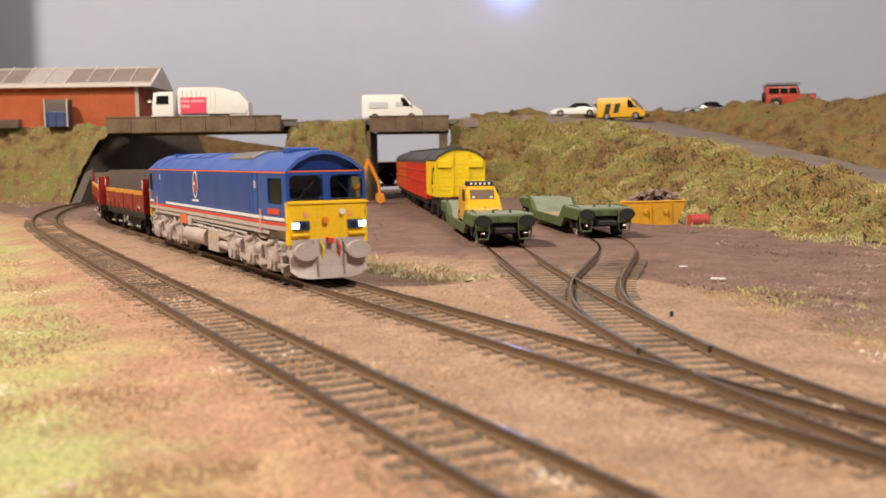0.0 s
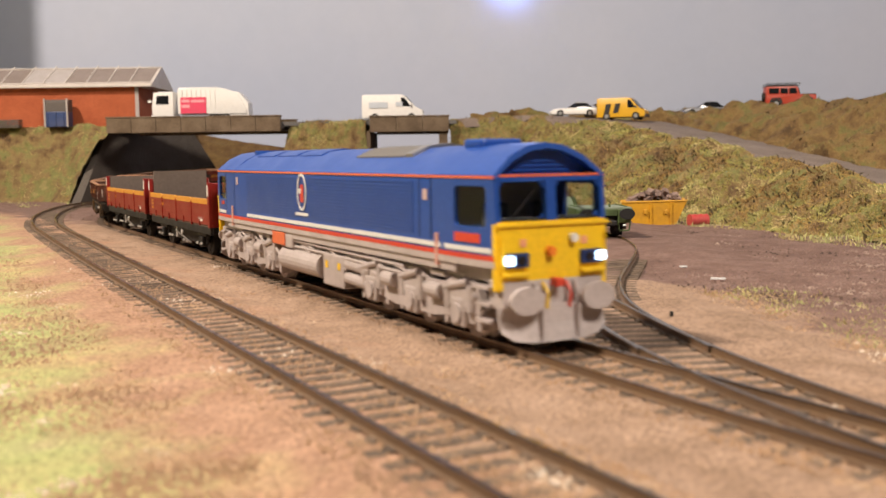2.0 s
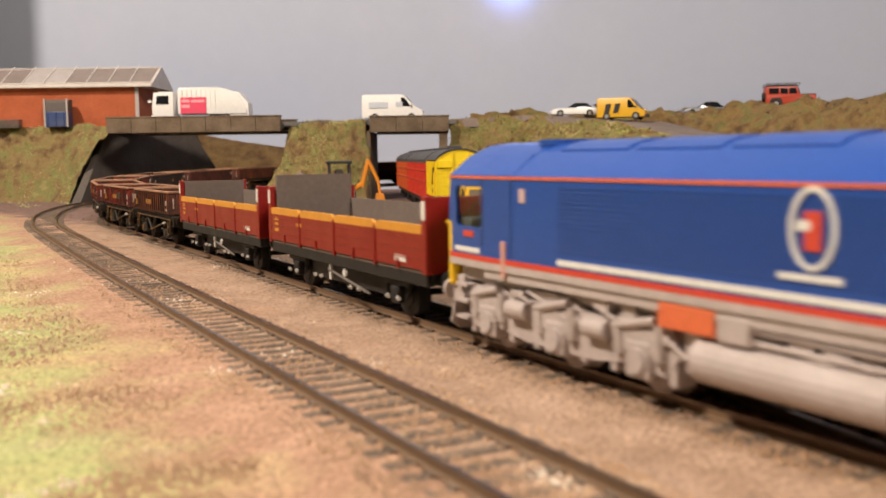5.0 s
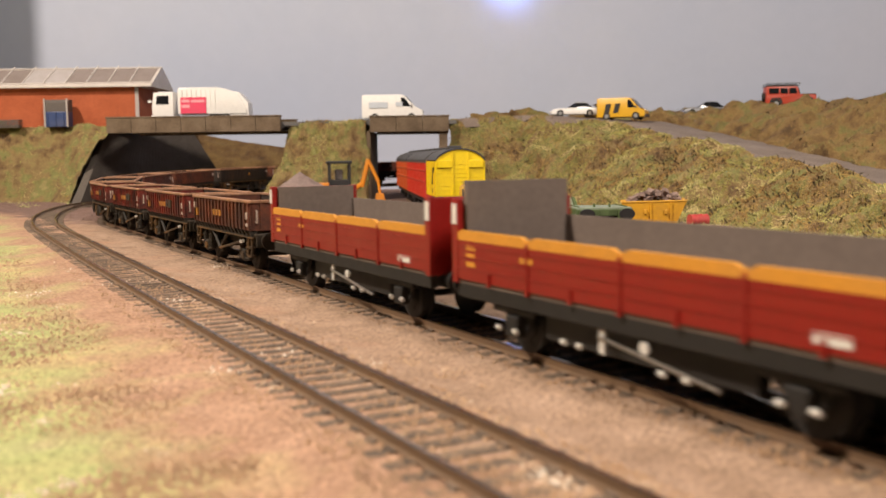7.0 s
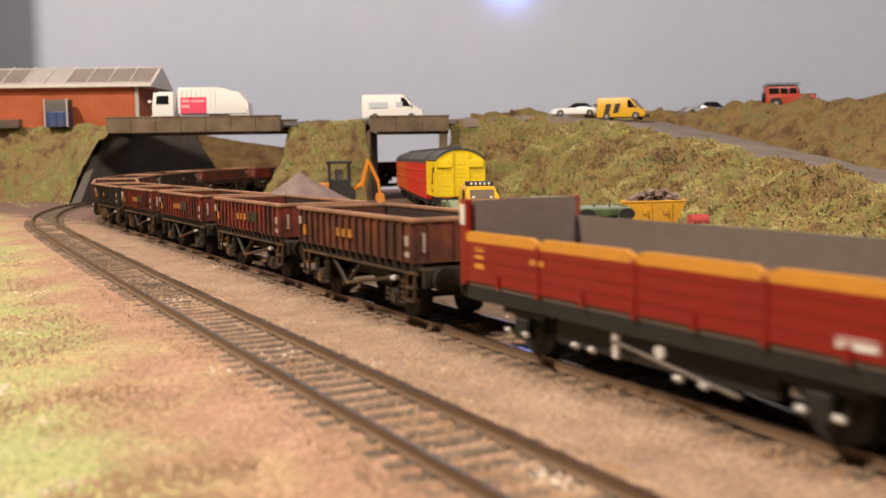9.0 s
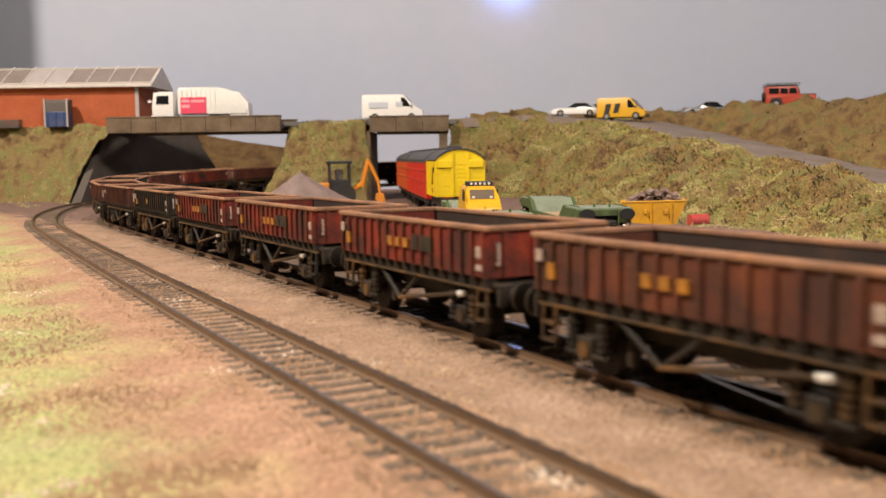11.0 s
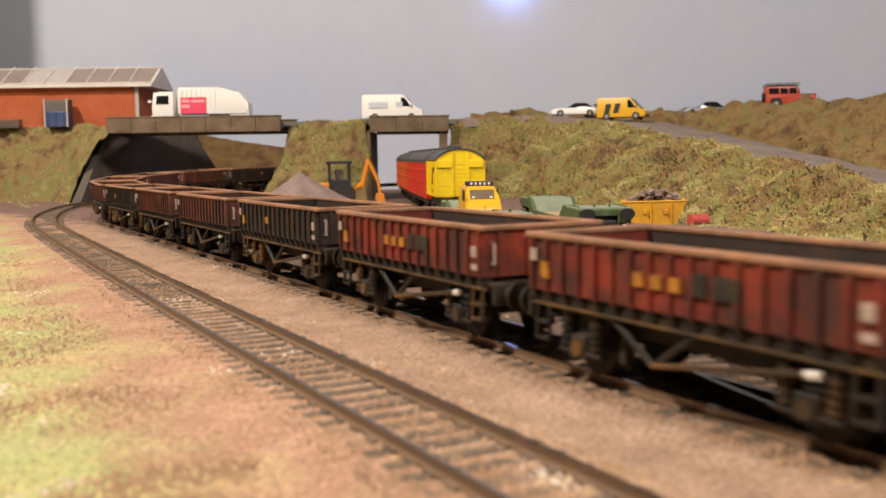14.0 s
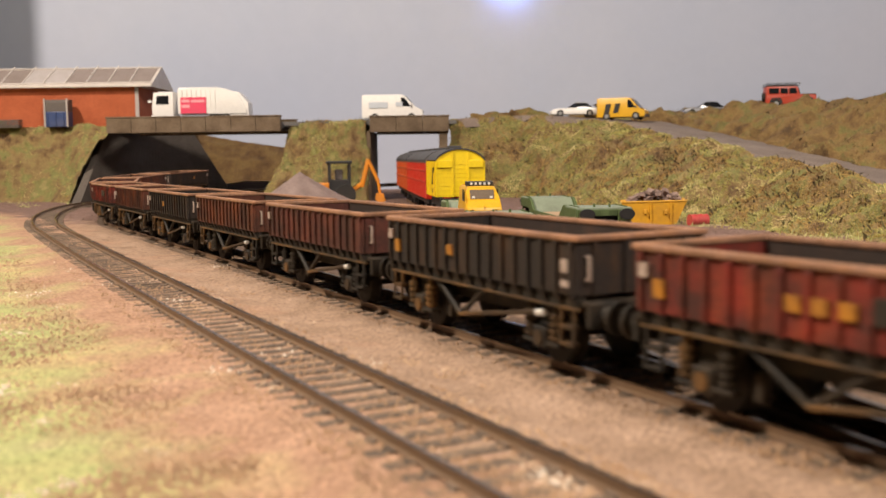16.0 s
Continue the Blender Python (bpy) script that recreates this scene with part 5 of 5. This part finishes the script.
    for k in range(5):
        part("lettering_bar", box(B(), 7.0, 7.2, -5.6 + k * 2.5, -4.4 + k * 2.5, 22.9, 24.2), WHITE_PART, sign)


three_wheeler()


def brake_van():
    """Yellow-ended van and the red coach coupled behind it."""
    p, tn = on_track(SIDING, 690, 64)
    e = root("goods_van", p, tn, "bright yellow planked van with arched dark roof", "railway wagon")
    h, w, z0, z1 = 32, 17.2, 17.5, 42.5
    arch = [(w * math.sin(a), z1 + 8.0 * (math.cos(a) - math.cos(1.2)) / (1 - math.cos(1.2))) for a in [-1.2 + 2.4 * i / 14 for i in range(15)]]
    arch = [(x * (1 / math.sin(1.2)), z) for x, z in arch]
    part("end_wall", prism(B(), [(-w, z0), (w, z0)] + [(x, z) for x, z in arch[::-1]], "x", h - 1.4, h), BRIGHT, e, "yellow planked end")
    part("end_wall", prism(B(), [(-w, z0), (w, z0)] + [(x, z) for x, z in arch[::-1]], "x", -h, -h + 1.4), BRIGHT, e)
    for y in (-1, 1):
        part("side_wall", box(B(), -h + 1.4, h - 1.4, *sorted((y * (w - 1.4), y * w)), z0, z1), BRIGHT, e)
        for k in range(6):
            part("side_post", box(B(), -h + 2 + k * 11.6, -h + 3.2 + k * 11.6, *sorted((y * w, y * (w + .6))), z0, z1), BRIGHT, e)
        part("chevron", prism(B(), [(8, 26), (12, 26), (20, 38), (16, 38)], "y", *sorted((y * (w + .02), y * (w + .7)))), BK, e)
        part("lettering_bar", box(B(), 12, 16, *sorted((y * w, y * (w + .7))), 20, 23), BK, e)
        part("end_post", box(B(), h, h + .9, y * 5.6 - .6, y * 5.6 + .6, z0, z1 + 6, .15), BRIGHT, e)
        part("end_vent", box(B(), h, h + 1.2, y * 11 - 5, y * 11 + 5, z1 - 4.6, z1 + 1.0 - abs(y) * .4, .2), BRIGHT, e)
        part("corner_post", box(B(), h - .5, h + .5, *sorted((y * (w - .8), y * (w + .3))), z0, z1, .15), BRIGHT, e)
        part("buffer", rod(B(), (h, y * 11.2, 13.2), (h + 5, y * 11.2, 13.2), 2.4, 14), BLACK, e)
        part("solebar", box(B(), -h, h, *sorted((y * 12, y * 13.6)), 10.5, z0, .2), BLACK, e)
        for x in (-20, 20):
            part("axle_box", box(B(), x - 3, x + 3, *sorted((y * 11.8, y * 15)), 4, 11, .5), BLACK, e)
            part("wheel", rod(B(), (x, y * 7.5, 6.2), (x, y * 10.6, 6.2), 6.2, 18), BLACK, e)
    for k in range(8):
        part("plank_edge", box(B(), h, h + .22, -w + .6, w - .6, z0 + 1.6 + k * 3, z0 + 1.9 + k * 3), BRIGHT, e)
    part("headstock", box(B(), h - 1, h + .8, -15, 15, 11, 16.5, .3), BLACK, e)
    out = [(x * 1.04, z + .9) for x, z in arch]
    smooth(part("roof", prism(B(), out + [(x, z) for x, z in arch[::-1]], "x", -h - .8, h + .8), ROOFGREY, e, "dark grey arched roof"), 30)
    part("roof_vent", box(B(), -4, 4, -5, 5, z1 + 8, z1 + 11, .5), ROOFGREY, e)
    for start, half, skin, lab in ((764, 100, COACHRED, "red railway coach with grey roof behind the yellow van"), (974, 100, REDDISH, "orange-red railway coach under the road bridge")):
        p, tn = on_track(SIDING, start, 2 * half)
        coach(p, tn, half, w, z1, skin, arch, out, lab)


def coach(p, tn, h, w, z1, skin, arch, out, label):
    """Panelled coach with an arched roof and bogies."""
    e = root("railway_coach", p, tn, label, "railway coach")
    part("body", box(B(), -h, h, -w + .2, w - .2, 13, z1, .5), skin, e)
    smooth(part("roof", prism(B(), out + [(x, z - 1.2) for x, z in arch[::-1]], "x", -h, h), ROOFGREY, e), 30)
    for k in range(5):
        part("roof_vent", box(B(), -h + 20 + k * 38, -h + 28 + k * 38, -4, 4, z1 + 8, z1 + 10.4, .5), ROOFGREY, e)
    for k in range(12):
        x = -h + 8 + k * 16.4
        for y in (-1, 1):
            part("panel_rib", box(B(), x - .5, x + .5, *sorted((y * (w - .3), y * (w + .4))), 14, z1 - .6), skin, e)
    for y in (-1, 1):
        for z in (26.0, 34.5):
            part("waist_rail", box(B(), -h, h, *sorted((y * (w - .3), y * (w + .5))), z, z + 1.2), skin, e)
        part("cantrail", box(B(), -h, h, *sorted((y * (w - .3), y * (w + .3))), z1 - 1.4, z1 - .2), DARKGREY, e)
        part("solebar", box(B(), -h, h, *sorted((y * 13, y * 15)), 9.5, 13), BLACK, e)
        for x in (-70, -56, 56, 70):
            part("wheel", rod(B(), (x, y * 7.5, 6.2), (x, y * 10.6, 6.2), 6.2, 18), BLACK, e)
            part("axle_box", box(B(), x - 4, x + 4, *sorted((y * 11, y * 14)), 4, 9.6), BLACK, e)
    part("end_panel", box(B(), -h - .6, -h, -w, w, 13, z1), skin, e)
    part("underframe", box(B(), -h, h, -11, 11, 8, 13), BLACK, e)


brake_van()

# ---------------------------------------------------------------- yard: skip, drum, digger, heap
RUBBLE = grainy("rubble", [(0.3, (0.12, 0.085, 0.075)), (0.7, (0.36, 0.25, 0.21))], 120, 1500, 0.9, 0.5)
SKIPY = paint("skip_yellow", (0.62, 0.32, 0.015), 0.55, 0, 0.45, (0.22, 0.11, 0.03), 90)


def skip():
    e = root("rubbish_skip", (151, 705, -4.4), -9, "battered yellow skip heaped with broken rubble", "skip")
    bm, t = B(), 1.0
    outer = [[(-14, -11, 0), (15, -11, 0), (15, 11, 0), (-14, 11, 0)], [(-23, -12.4, 16), (22.5, -12.4, 17), (22.5, 12.4, 17), (-23, 12.4, 16)],
             [(-22, -11.4, 16), (21.5, -11.4, 17), (21.5, 11.4, 17), (-22, 11.4, 16)], [(-13.4, -10, 1), (14.4, -10, 1), (14.4, 10, 1), (-13.4, 10, 1)]]
    r = loft(bm, outer, True)
    bm.faces.new(r[0][::-1])
    bm.faces.new(r[-1])
    part("tub", bm, SKIPY, e)
    bm = B()
    for y in (-12.2, 12.2):
        rod(bm, (-23, y, 16.2), (22.6, y, 17.2), .7, 8)
    part("rim", bm, SKIPY, e)
    for x in (-6, 8):
        for y in (-1, 1):
            part("lifting_lug", box(B(), x - 1, x + 1, *sorted((y * 11.8, y * 13.6)), 8, 11, .3), SKIPY, e)
            part("side_rib", prism(B(), [(y * 11, 0), (y * 11.9, 0), (y * 13.2, 16), (y * 12.3, 16)], "x", x + 3, x + 4.2), SKIPY, e)
    rng = random.Random(3)
    for k in range(60):
        s = rng.uniform(2.0, 5.0)
        bm = box(B(), -s * .9, s * .9, -s * .45, s * .45, -s * .28, s * .28)
        for v in bm.verts:
            v.co += Vector((rng.uniform(-.6, .6), rng.uniform(-.5, .5), rng.uniform(-.4, .4)))
        x, y = rng.uniform(-16, 17), rng.uniform(-8, 8)
        ob = part("rubble_piece", bm, RUBBLE, e)
        ob.matrix_basis = pose(x * K, y * K, (16.5 + rng.uniform(0, 8.5) * (1 - abs(x) / 24)) * K, rng.uniform(-35, 35), rng.uniform(-40, 40), rng.uniform(0, 180))


skip()
e = root("oil_drum", (177, 681, -.4), 14, "red oil drum with a grey end lying on its side", "drum")
part("barrel", rod(B(), (-6.4, 0, 0), (6.4, 0, 0), 4.0, 24), paint("drum_red", (0.50, 0.05, 0.05), .5, 0, .3), e)
for x in (-6.2, -2.2, 2.2, 6.2):
    part("hoop", rod(B(), (x - .35, 0, 0), (x + .35, 0, 0), 4.3, 24), paint("drum_hoop", (0.48, 0.07, 0.06), .5), e)
part("drum_end", rod(B(), (6.4, 0, 0), (6.7, 0, 0), 3.6, 24), paint("drum_end_grey", (0.33, 0.32, 0.31), .6), e, "grey drum end")

HEAP = grainy("stone_heap", [(0.3, (0.22, 0.16, 0.145)), (0.7, (0.31, 0.235, 0.215))], 80, 1100, 0.95, 0.8, 0.0015)
bm, rows = B(), []
for i in range(25):
    r = 62 * i / 24
    row = []
    for k in range(48):
        a = 2 * math.pi * k / 48
        rr = r * (1 + .10 * math.sin(3 * a + 1) + .05 * math.sin(7 * a))
        z = 38 * max(0, 1 - (i / 24)) ** 1.25 + .9 * noise.noise(Vector((rr * math.cos(a), rr * math.sin(a), 0)) * .3)
        row.append((-142 + rr * math.cos(a) * 1.05, 985 + rr * math.sin(a) * .8, z - 5.2))
    rows.append(row)
loft(bm, rows, True)
tagged(smooth(part("stone_heap", bm, HEAP), 80), "conical heap of grey-pink crushed stone", "gravel", kind="stuff")

DIGY = paint("digger_orange", (0.68, 0.24, 0.01), 0.5, 0, 0.2)


def digger():
    e = root("backhoe_digger", (-112, 1052, -4.2), 10, "orange-yellow backhoe digger with black cab behind the stone heap", "digger")
    part("chassis", box(B(), -30, 16, -9, 9, 8, 16, .8), DIGY, e)
    part("bonnet", box(B(), -30, -8, -7, 7, 16, 24, 1.2), DIGY, e)
    for x in (-8, 13):
        for y in (-1, 1):
            part("cab_pillar", box(B(), x - 1, x + 1, y * 10 - 1, y * 10 + 1, 16, 44, .2), BK, e)
    part("cab_roof", box(B(), -11, 16, -12, 12, 44, 47, .8), BK, e)
    part("cab_wall", box(B(), -8, 13, -10, 10, 14, 27, .4), BK, e)
    part("seat", box(B(), -2, 6, -4, 4, 27, 38, .8), DARKGREY, e)
    for x, r in ((-22, 7), (8, 11)):
        for y in (-1, 1):
            part("wheel", rod(B(), (x, y * 8, r), (x, y * 13, r), r, 22), TYRE, e)
    bm = B()
    for a, b, r in (((16, -4, 16), (26, -5, 22), 2.6), ((26, -5, 20), (33, -6, 47), 2.4), ((33, -6, 47), (43, -8, 25), 2.0), ((43, -8, 25), (45, -9, 10), 1.6)):
        d = (Vector(b) - Vector(a)).normalized() * 1.0
        rod(bm, Vector(a) - d, Vector(b) + d, r, 6)
    part("boom", bm, DIGY, e, "orange folded boom arm")
    part("bucket", prism(B(), [(41, 12), (48, 12), (50, 4), (44, 1), (40, 5)], "y", -14, -4), DIGY, e)
    part("front_loader", box(B(), -44, -38, -14, 14, 2, 13, 1.0), DIGY, e)
    for y in (-8, 8):
        part("loader_arm", rod(B(), (-14, y, 22), (-40, y, 10), 1.6, 8), DIGY, e)


digger()
# point lever beside the turnout
e = root("point_lever", (67.5, 289, -4.2), 0, "small black point lever beside the track", "lever")
part("base", box(B(), -3.4, 1.6, -.8, .8, 0, .8, .2), BLACK, e)
part("post", box(B(), -.5, .5, -.5, .5, .8, 3.2, .2), BLACK, e)
for (x, y, w, r) in ((107, 381, 7, 8), (104, 424, 3.6, 30)):
    bm = prism(B(), [(-w / 2, -1), (w / 3, -1.2), (w / 2, .4), (-w / 3, 1.1)], "z", 0, .5)
    ob = part("paper_scrap", bm, WHITE, None, "torn scrap of white card on the dirt")
    ob.matrix_basis = pose(x * K, y * K, -3.4 * K, 3, 2, r)
    tagged(ob, category="litter")
# blue lamp high on the backdrop
e = root("wall_lamp", (110, 1552, 316), 0, "glowing blue-white lamp high on the backdrop", "lamp")
part("bulb", oval(B(), 0, 0, 0, 26, 16, 5, 32), paint("blue_glow", (0.30, 0.45, 1.0), .3, emit=26.0), e).matrix_basis = pose(0, 0, 0, 0, 0, -90)
part("holder", box(B(), -50, 50, -3, 5, 14, 28, 1), CREAM, e)
# ---------------------------------------------------------------- scatter: grass, leaves and grit
def leafage(name, stops, rough=0.9):
    m, t, b = nodes_of(name)
    g = t.nodes.new("ShaderNodeNewGeometry")
    pos = g.outputs["Position"]
    patch = noise_node(t, 40, 5, 0.6, pos)
    f = maths(t, "ADD", maths(t, "MULTIPLY", g.outputs["Random Per Island"], 0.16), maths(t, "SUBTRACT", maths(t, "MULTIPLY", patch.outputs[0], 2.3), 0.72), True)
    broad = noise_node(t, 17, 3, 0.5, pos)
    f = maths(t, "ADD", f, maths(t, "MULTIPLY", maths(t, "SUBTRACT", broad.outputs[0], 0.5), 1.5), True)
    t.links.new(ramp_node(t, f, stops).outputs[0], b.inputs["Base Color"])
    b.inputs["Roughness"].default_value = rough
    return m


SCRUB = leafage("scrub_leaves", [(0.06, (0.07, 0.036, 0.012)), (0.20, (0.27, 0.145, 0.045)), (0.36, (0.47, 0.31, 0.115)), (0.50, (0.42, 0.31, 0.10)), (0.62, (0.37, 0.36, 0.095)), (0.76, (0.54, 0.50, 0.18)), (0.92, (0.70, 0.56, 0.28))])
DRYSCRUB = leafage("dry_scrub", [(0.08, (0.05, 0.028, 0.010)), (0.25, (0.17, 0.09, 0.03)), (0.42, (0.30, 0.19, 0.065)), (0.58, (0.23, 0.17, 0.05)), (0.72, (0.27, 0.25, 0.07)), (0.92, (0.42, 0.31, 0.13))])
TURF = leafage("turf_fibres", [(0.1, (0.40, 0.28, 0.14)), (0.35, (0.46, 0.38, 0.17)), (0.55, (0.38, 0.41, 0.15)), (0.85, (0.55, 0.46, 0.25))])
STRAW = leafage("straw_fibres", [(0.1, (0.30, 0.23, 0.13)), (0.5, (0.42, 0.35, 0.20)), (0.9, (0.54, 0.47, 0.31))])
DARKSCRUB = leafage("dark_scrub", [(0.1, (0.03, 0.02, 0.010)), (0.5, (0.085, 0.06, 0.022)), (0.9, (0.13, 0.12, 0.04))])
GRIT = leafage("sand_grit", [(0.2, (0.31, 0.20, 0.125)), (0.5, (0.36, 0.225, 0.13)), (0.75, (0.48, 0.33, 0.21)), (0.93, (0.75, 0.66, 0.55))])
DIRTGRIT = leafage("dirt_grit", [(0.2, (0.07, 0.045, 0.035)), (0.55, (0.21, 0.135, 0.11)), (0.9, (0.36, 0.27, 0.22))])


def blades(name, seats, material, lo, hi, wide, label, spread=0.7, rng_seed=1):
    """Many small bent blades, each seat a point and a normal, joined as one mass."""
    rng = np.random.default_rng(rng_seed)
    P = np.array([s[0] for s in seats])
    N = np.array([s[1] for s in seats])
    n = len(P)
    d = N + rng.normal(0, spread, (n, 3))
    d /= np.linalg.norm(d, axis=1)[:, None]
    side = np.cross(d, rng.normal(0, 1, (n, 3)))
    side /= np.linalg.norm(side, axis=1)[:, None]
    size = rng.uniform(lo, hi, (n, 1)) * rng.choice([1, 1, 1, 1.5], (n, 1))
    wd = rng.uniform(wide * .5, wide, (n, 1))
    a, b = P - side * wd, P + side * wd
    c = P + d * size * .6 + side * wd * .9
    e = P + d * size + rng.normal(0, .25, (n, 3)) * size
    V = np.stack([a, b, c, e], 1).reshape(-1, 3) * K
    F = (np.arange(n)[:, None] * 4 + np.array([0, 1, 2, 3])[None]).tolist()
    me = bpy.data.meshes.new(name)
    me.from_pydata(V.tolist(), [], F)
    me.materials.append(material)
    return tagged(new(name, me), label, "vegetation", kind="stuff")


def seats_on(ob, count, seed, keep=None):
    """Random points on a mesh with their normals, denser in patches."""
    rng = np.random.default_rng(seed)
    me = ob.data
    polys = me.polygons
    areas = np.array([p.area for p in polys])
    pick = rng.choice(len(polys), size=count, p=areas / areas.sum())
    out = []
    for i in pick:
        p = polys[int(i)]
        vs = [me.vertices[k].co for k in p.vertices]
        u, v = rng.random(2)
        q = vs[0].lerp(vs[1], u).lerp(vs[3 % len(vs)].lerp(vs[2], u), v) / K
        if keep and not keep(q):
            continue
        nrm = p.normal if p.normal.z > -0.2 else -p.normal
        if nrm.y > 0.3 and nrm.z < 0.5:
            nrm = -nrm
        if noise.noise(q * 0.035) + 0.55 * noise.noise(q * 0.11) > rng.uniform(-.9, .35):
            out.append((tuple(q), (nrm.x * .7, nrm.y * .7, nrm.z * .7 + .45)))
    return out


seen = lambda q: -640 < q.x < 560 and q.y < 1330
for ob, n, lab in ((EMB_LOW, 190000, "straw and green scrub over the long embankment"), (EMB_TOP, 90000, "straw and green scrub on the upper bank"),
                   (EMB_LEFT, 40000, "moss and scrub on the bank below the workshop"), (EMB_MID, 36000, "straw scrub on the bank between bridges")):
    blades("bank_scrub", seats_on(ob, n, n, seen), DRYSCRUB if ob is EMB_TOP else SCRUB, 0.6, 1.8, 0.24, lab, 0.8, n)
    blades("bank_foliage", seats_on(ob, n // (22 if ob is EMB_TOP else 36), n + 1, seen), DARKSCRUB, 1.4, 4.2, 0.7, "darker leafy clumps growing out of the bank", 0.9, n + 1)


def patch_seats(count, seed, spots):
    rng = random.Random(seed)
    out = []
    for _ in range(count):
        x0, y0, rx, ry, tilt = rng.choice(spots)
        a, r = rng.uniform(0, 2 * math.pi), math.sqrt(rng.random())
        u, v = rx * r * math.cos(a), ry * r * math.sin(a)
        x, y = x0 + u * math.cos(tilt) - v * math.sin(tilt), y0 + u * math.sin(tilt) + v * math.cos(tilt)
        if noise.noise(Vector((x * .06, y * .06, 3))) + .5 * noise.noise(Vector((x * .2, y * .2, 1))) > rng.uniform(-.6, .6) and near_track(x, y) > 15:
            out.append(((x, y, -4.6), (0, 0, 1)))
    return out


blades("grass_tufts", patch_seats(6000, 2, [(-70, 150, 40, 60, .45), (-130, 260, 60, 90, .45), (-200, 380, 75, 110, .45), (-300, 520, 90, 130, .45), (-420, 700, 120, 150, .3)]), TURF, 0.4, 1.1, 0.12, "short worn green and straw grass", .6, 5)
blades("grass_tufts", patch_seats(9500, 3, [(-18, 432, 22, 16, .2), (-2, 402, 22, 12, -.4), (-40, 470, 16, 30, .2), (12, 392, 14, 8, 0)]), STRAW, 0.8, 2.8, 0.075, "dry grass tuft between the main line and yard", .55, 6)
blades("grass_tufts", patch_seats(5200, 4, [(112, 340, 22, 18, -.6), (120, 300, 20, 30, 0), (126, 262, 22, 26, 0)]), TURF, 0.5, 1.6, 0.15, "thin green grass at the edge of the dirt yard", .6, 7)
blades("grass_tufts", patch_seats(9000, 9, [(-560, 1180, 110, 25, 0), (-440, 1120, 40, 60, 0), (228, 540, 26, 60, .35), (182, 690, 20, 60, .3)]), TURF, 1.0, 3.2, 0.26, "dry grass along the foot of the bank", .6, 8)


def grit(name, count, seed, zone, material, lo, hi, label):
    """Loose grains lying on the ground, joined as one mass."""
    rng = np.random.default_rng(seed)
    x0, x1, y0, y1 = zone
    y = y0 + (y1 - y0) * rng.random(count) ** 1.6
    x = rng.uniform(-1, 1, count) * (y * .47 + 10) + 6
    sz = rng.uniform(lo, hi, count) * rng.choice([1, 1, 1, 1.7], count)
    base = np.array([(1, 0, -.4), (-.5, .87, -.4), (-.5, -.87, -.4), (0, 0, .8)])
    V, F = [], []
    keep = [i for i in range(count) if (material is GRIT) == (not in_yard(x[i], y[i])) and noise.noise(Vector((x[i] * .03, y[i] * .03, 7))) > rng.uniform(-.8, .5)]
    for j, i in enumerate(keep):
        a = rng.uniform(0, 6.28)
        c, s = math.cos(a), math.sin(a)
        near = near_track(x[i], y[i])
        z = -2.35 if near < 19 else -4.0
        if near < 19 and rng.random() < .45:
            z -= .5
        for bx, by, bz in base:
            V.append(((x[i] + (bx * c - by * s) * sz[i]) * K, (y[i] + (bx * s + by * c) * sz[i]) * K, (z + bz * sz[i] * .8) * K))
        k = j * 4
        F += [(k, k + 1, k + 3), (k + 1, k + 2, k + 3), (k + 2, k, k + 3), (k, k + 2, k + 1)]
    me = bpy.data.meshes.new(name)
    me.from_pydata(V, [], F)
    me.materials.append(material)
    return tagged(new(name, me), label, "gravel", kind="stuff")


def in_yard(x, y):
    return 190 * (x + 50) + 170 * (y - 520) > 0 or 300 * (x - 95) + 45 * (y - 400) > 0


grit("loose_grit", 80000, 11, (0, 0, 120, 620), GRIT, .22, .55, "loose sandy grit around the tracks")
grit("yard_grit", 34000, 12, (0, 0, 240, 900), DIRTGRIT, .25, .75, "loose dark grit on the dirt yard")
for i, kind in enumerate(KINDS):
    couple(box_wagon(kind, i), MIDDLES[i], 6.2)


# ---------------------------------------------------------------- what moves
SPEEDS = [(0.0, 73.4), (4.0, 71.8), (7.0, 72.4), (9.0, 74.0), (12.0, 73.1), (14.0, 73.0), (16.0, 71.5)]


def gone(t):
    """Millimetres that the train has run by t seconds."""
    total = 0.0
    for (a, u), (b, v) in zip(SPEEDS, SPEEDS[1:]):
        if t > a:
            f = min(t, b) - a
            total += u * f + (v - u) * f * f / (2 * (b - a))
    return total


def motions():
    """The train runs along the main line; every axle turns with it."""
    steps = [i * 0.5 for i in range(33)]
    turns = [i * 0.1 for i in range(161)]
    for thing, wheels, half, middle, radius in TRAIN:
        rows = []
        for t in steps:
            s = middle - gone(t)
            front, back = MAIN.at(s - half)[0], MAIN.at(s + half)[0]
            d = front - back
            m = (front + back) / 2 * K
            rows.append((t, Matrix.Translation(m) @ Euler((0, -math.atan2(d.z, d.xy.length), math.atan2(d.y, d.x))).to_matrix().to_4x4()))
        walk(thing, rows)
        spin = [(t, gone(t) / radius) for t in turns]
        for wheel in wheels:
            at = wheel.location.copy()
            walk(wheel, [(t, Matrix.Translation(at) @ Matrix.Rotation(a, 4, "Y")) for t, a in spin])


motions()
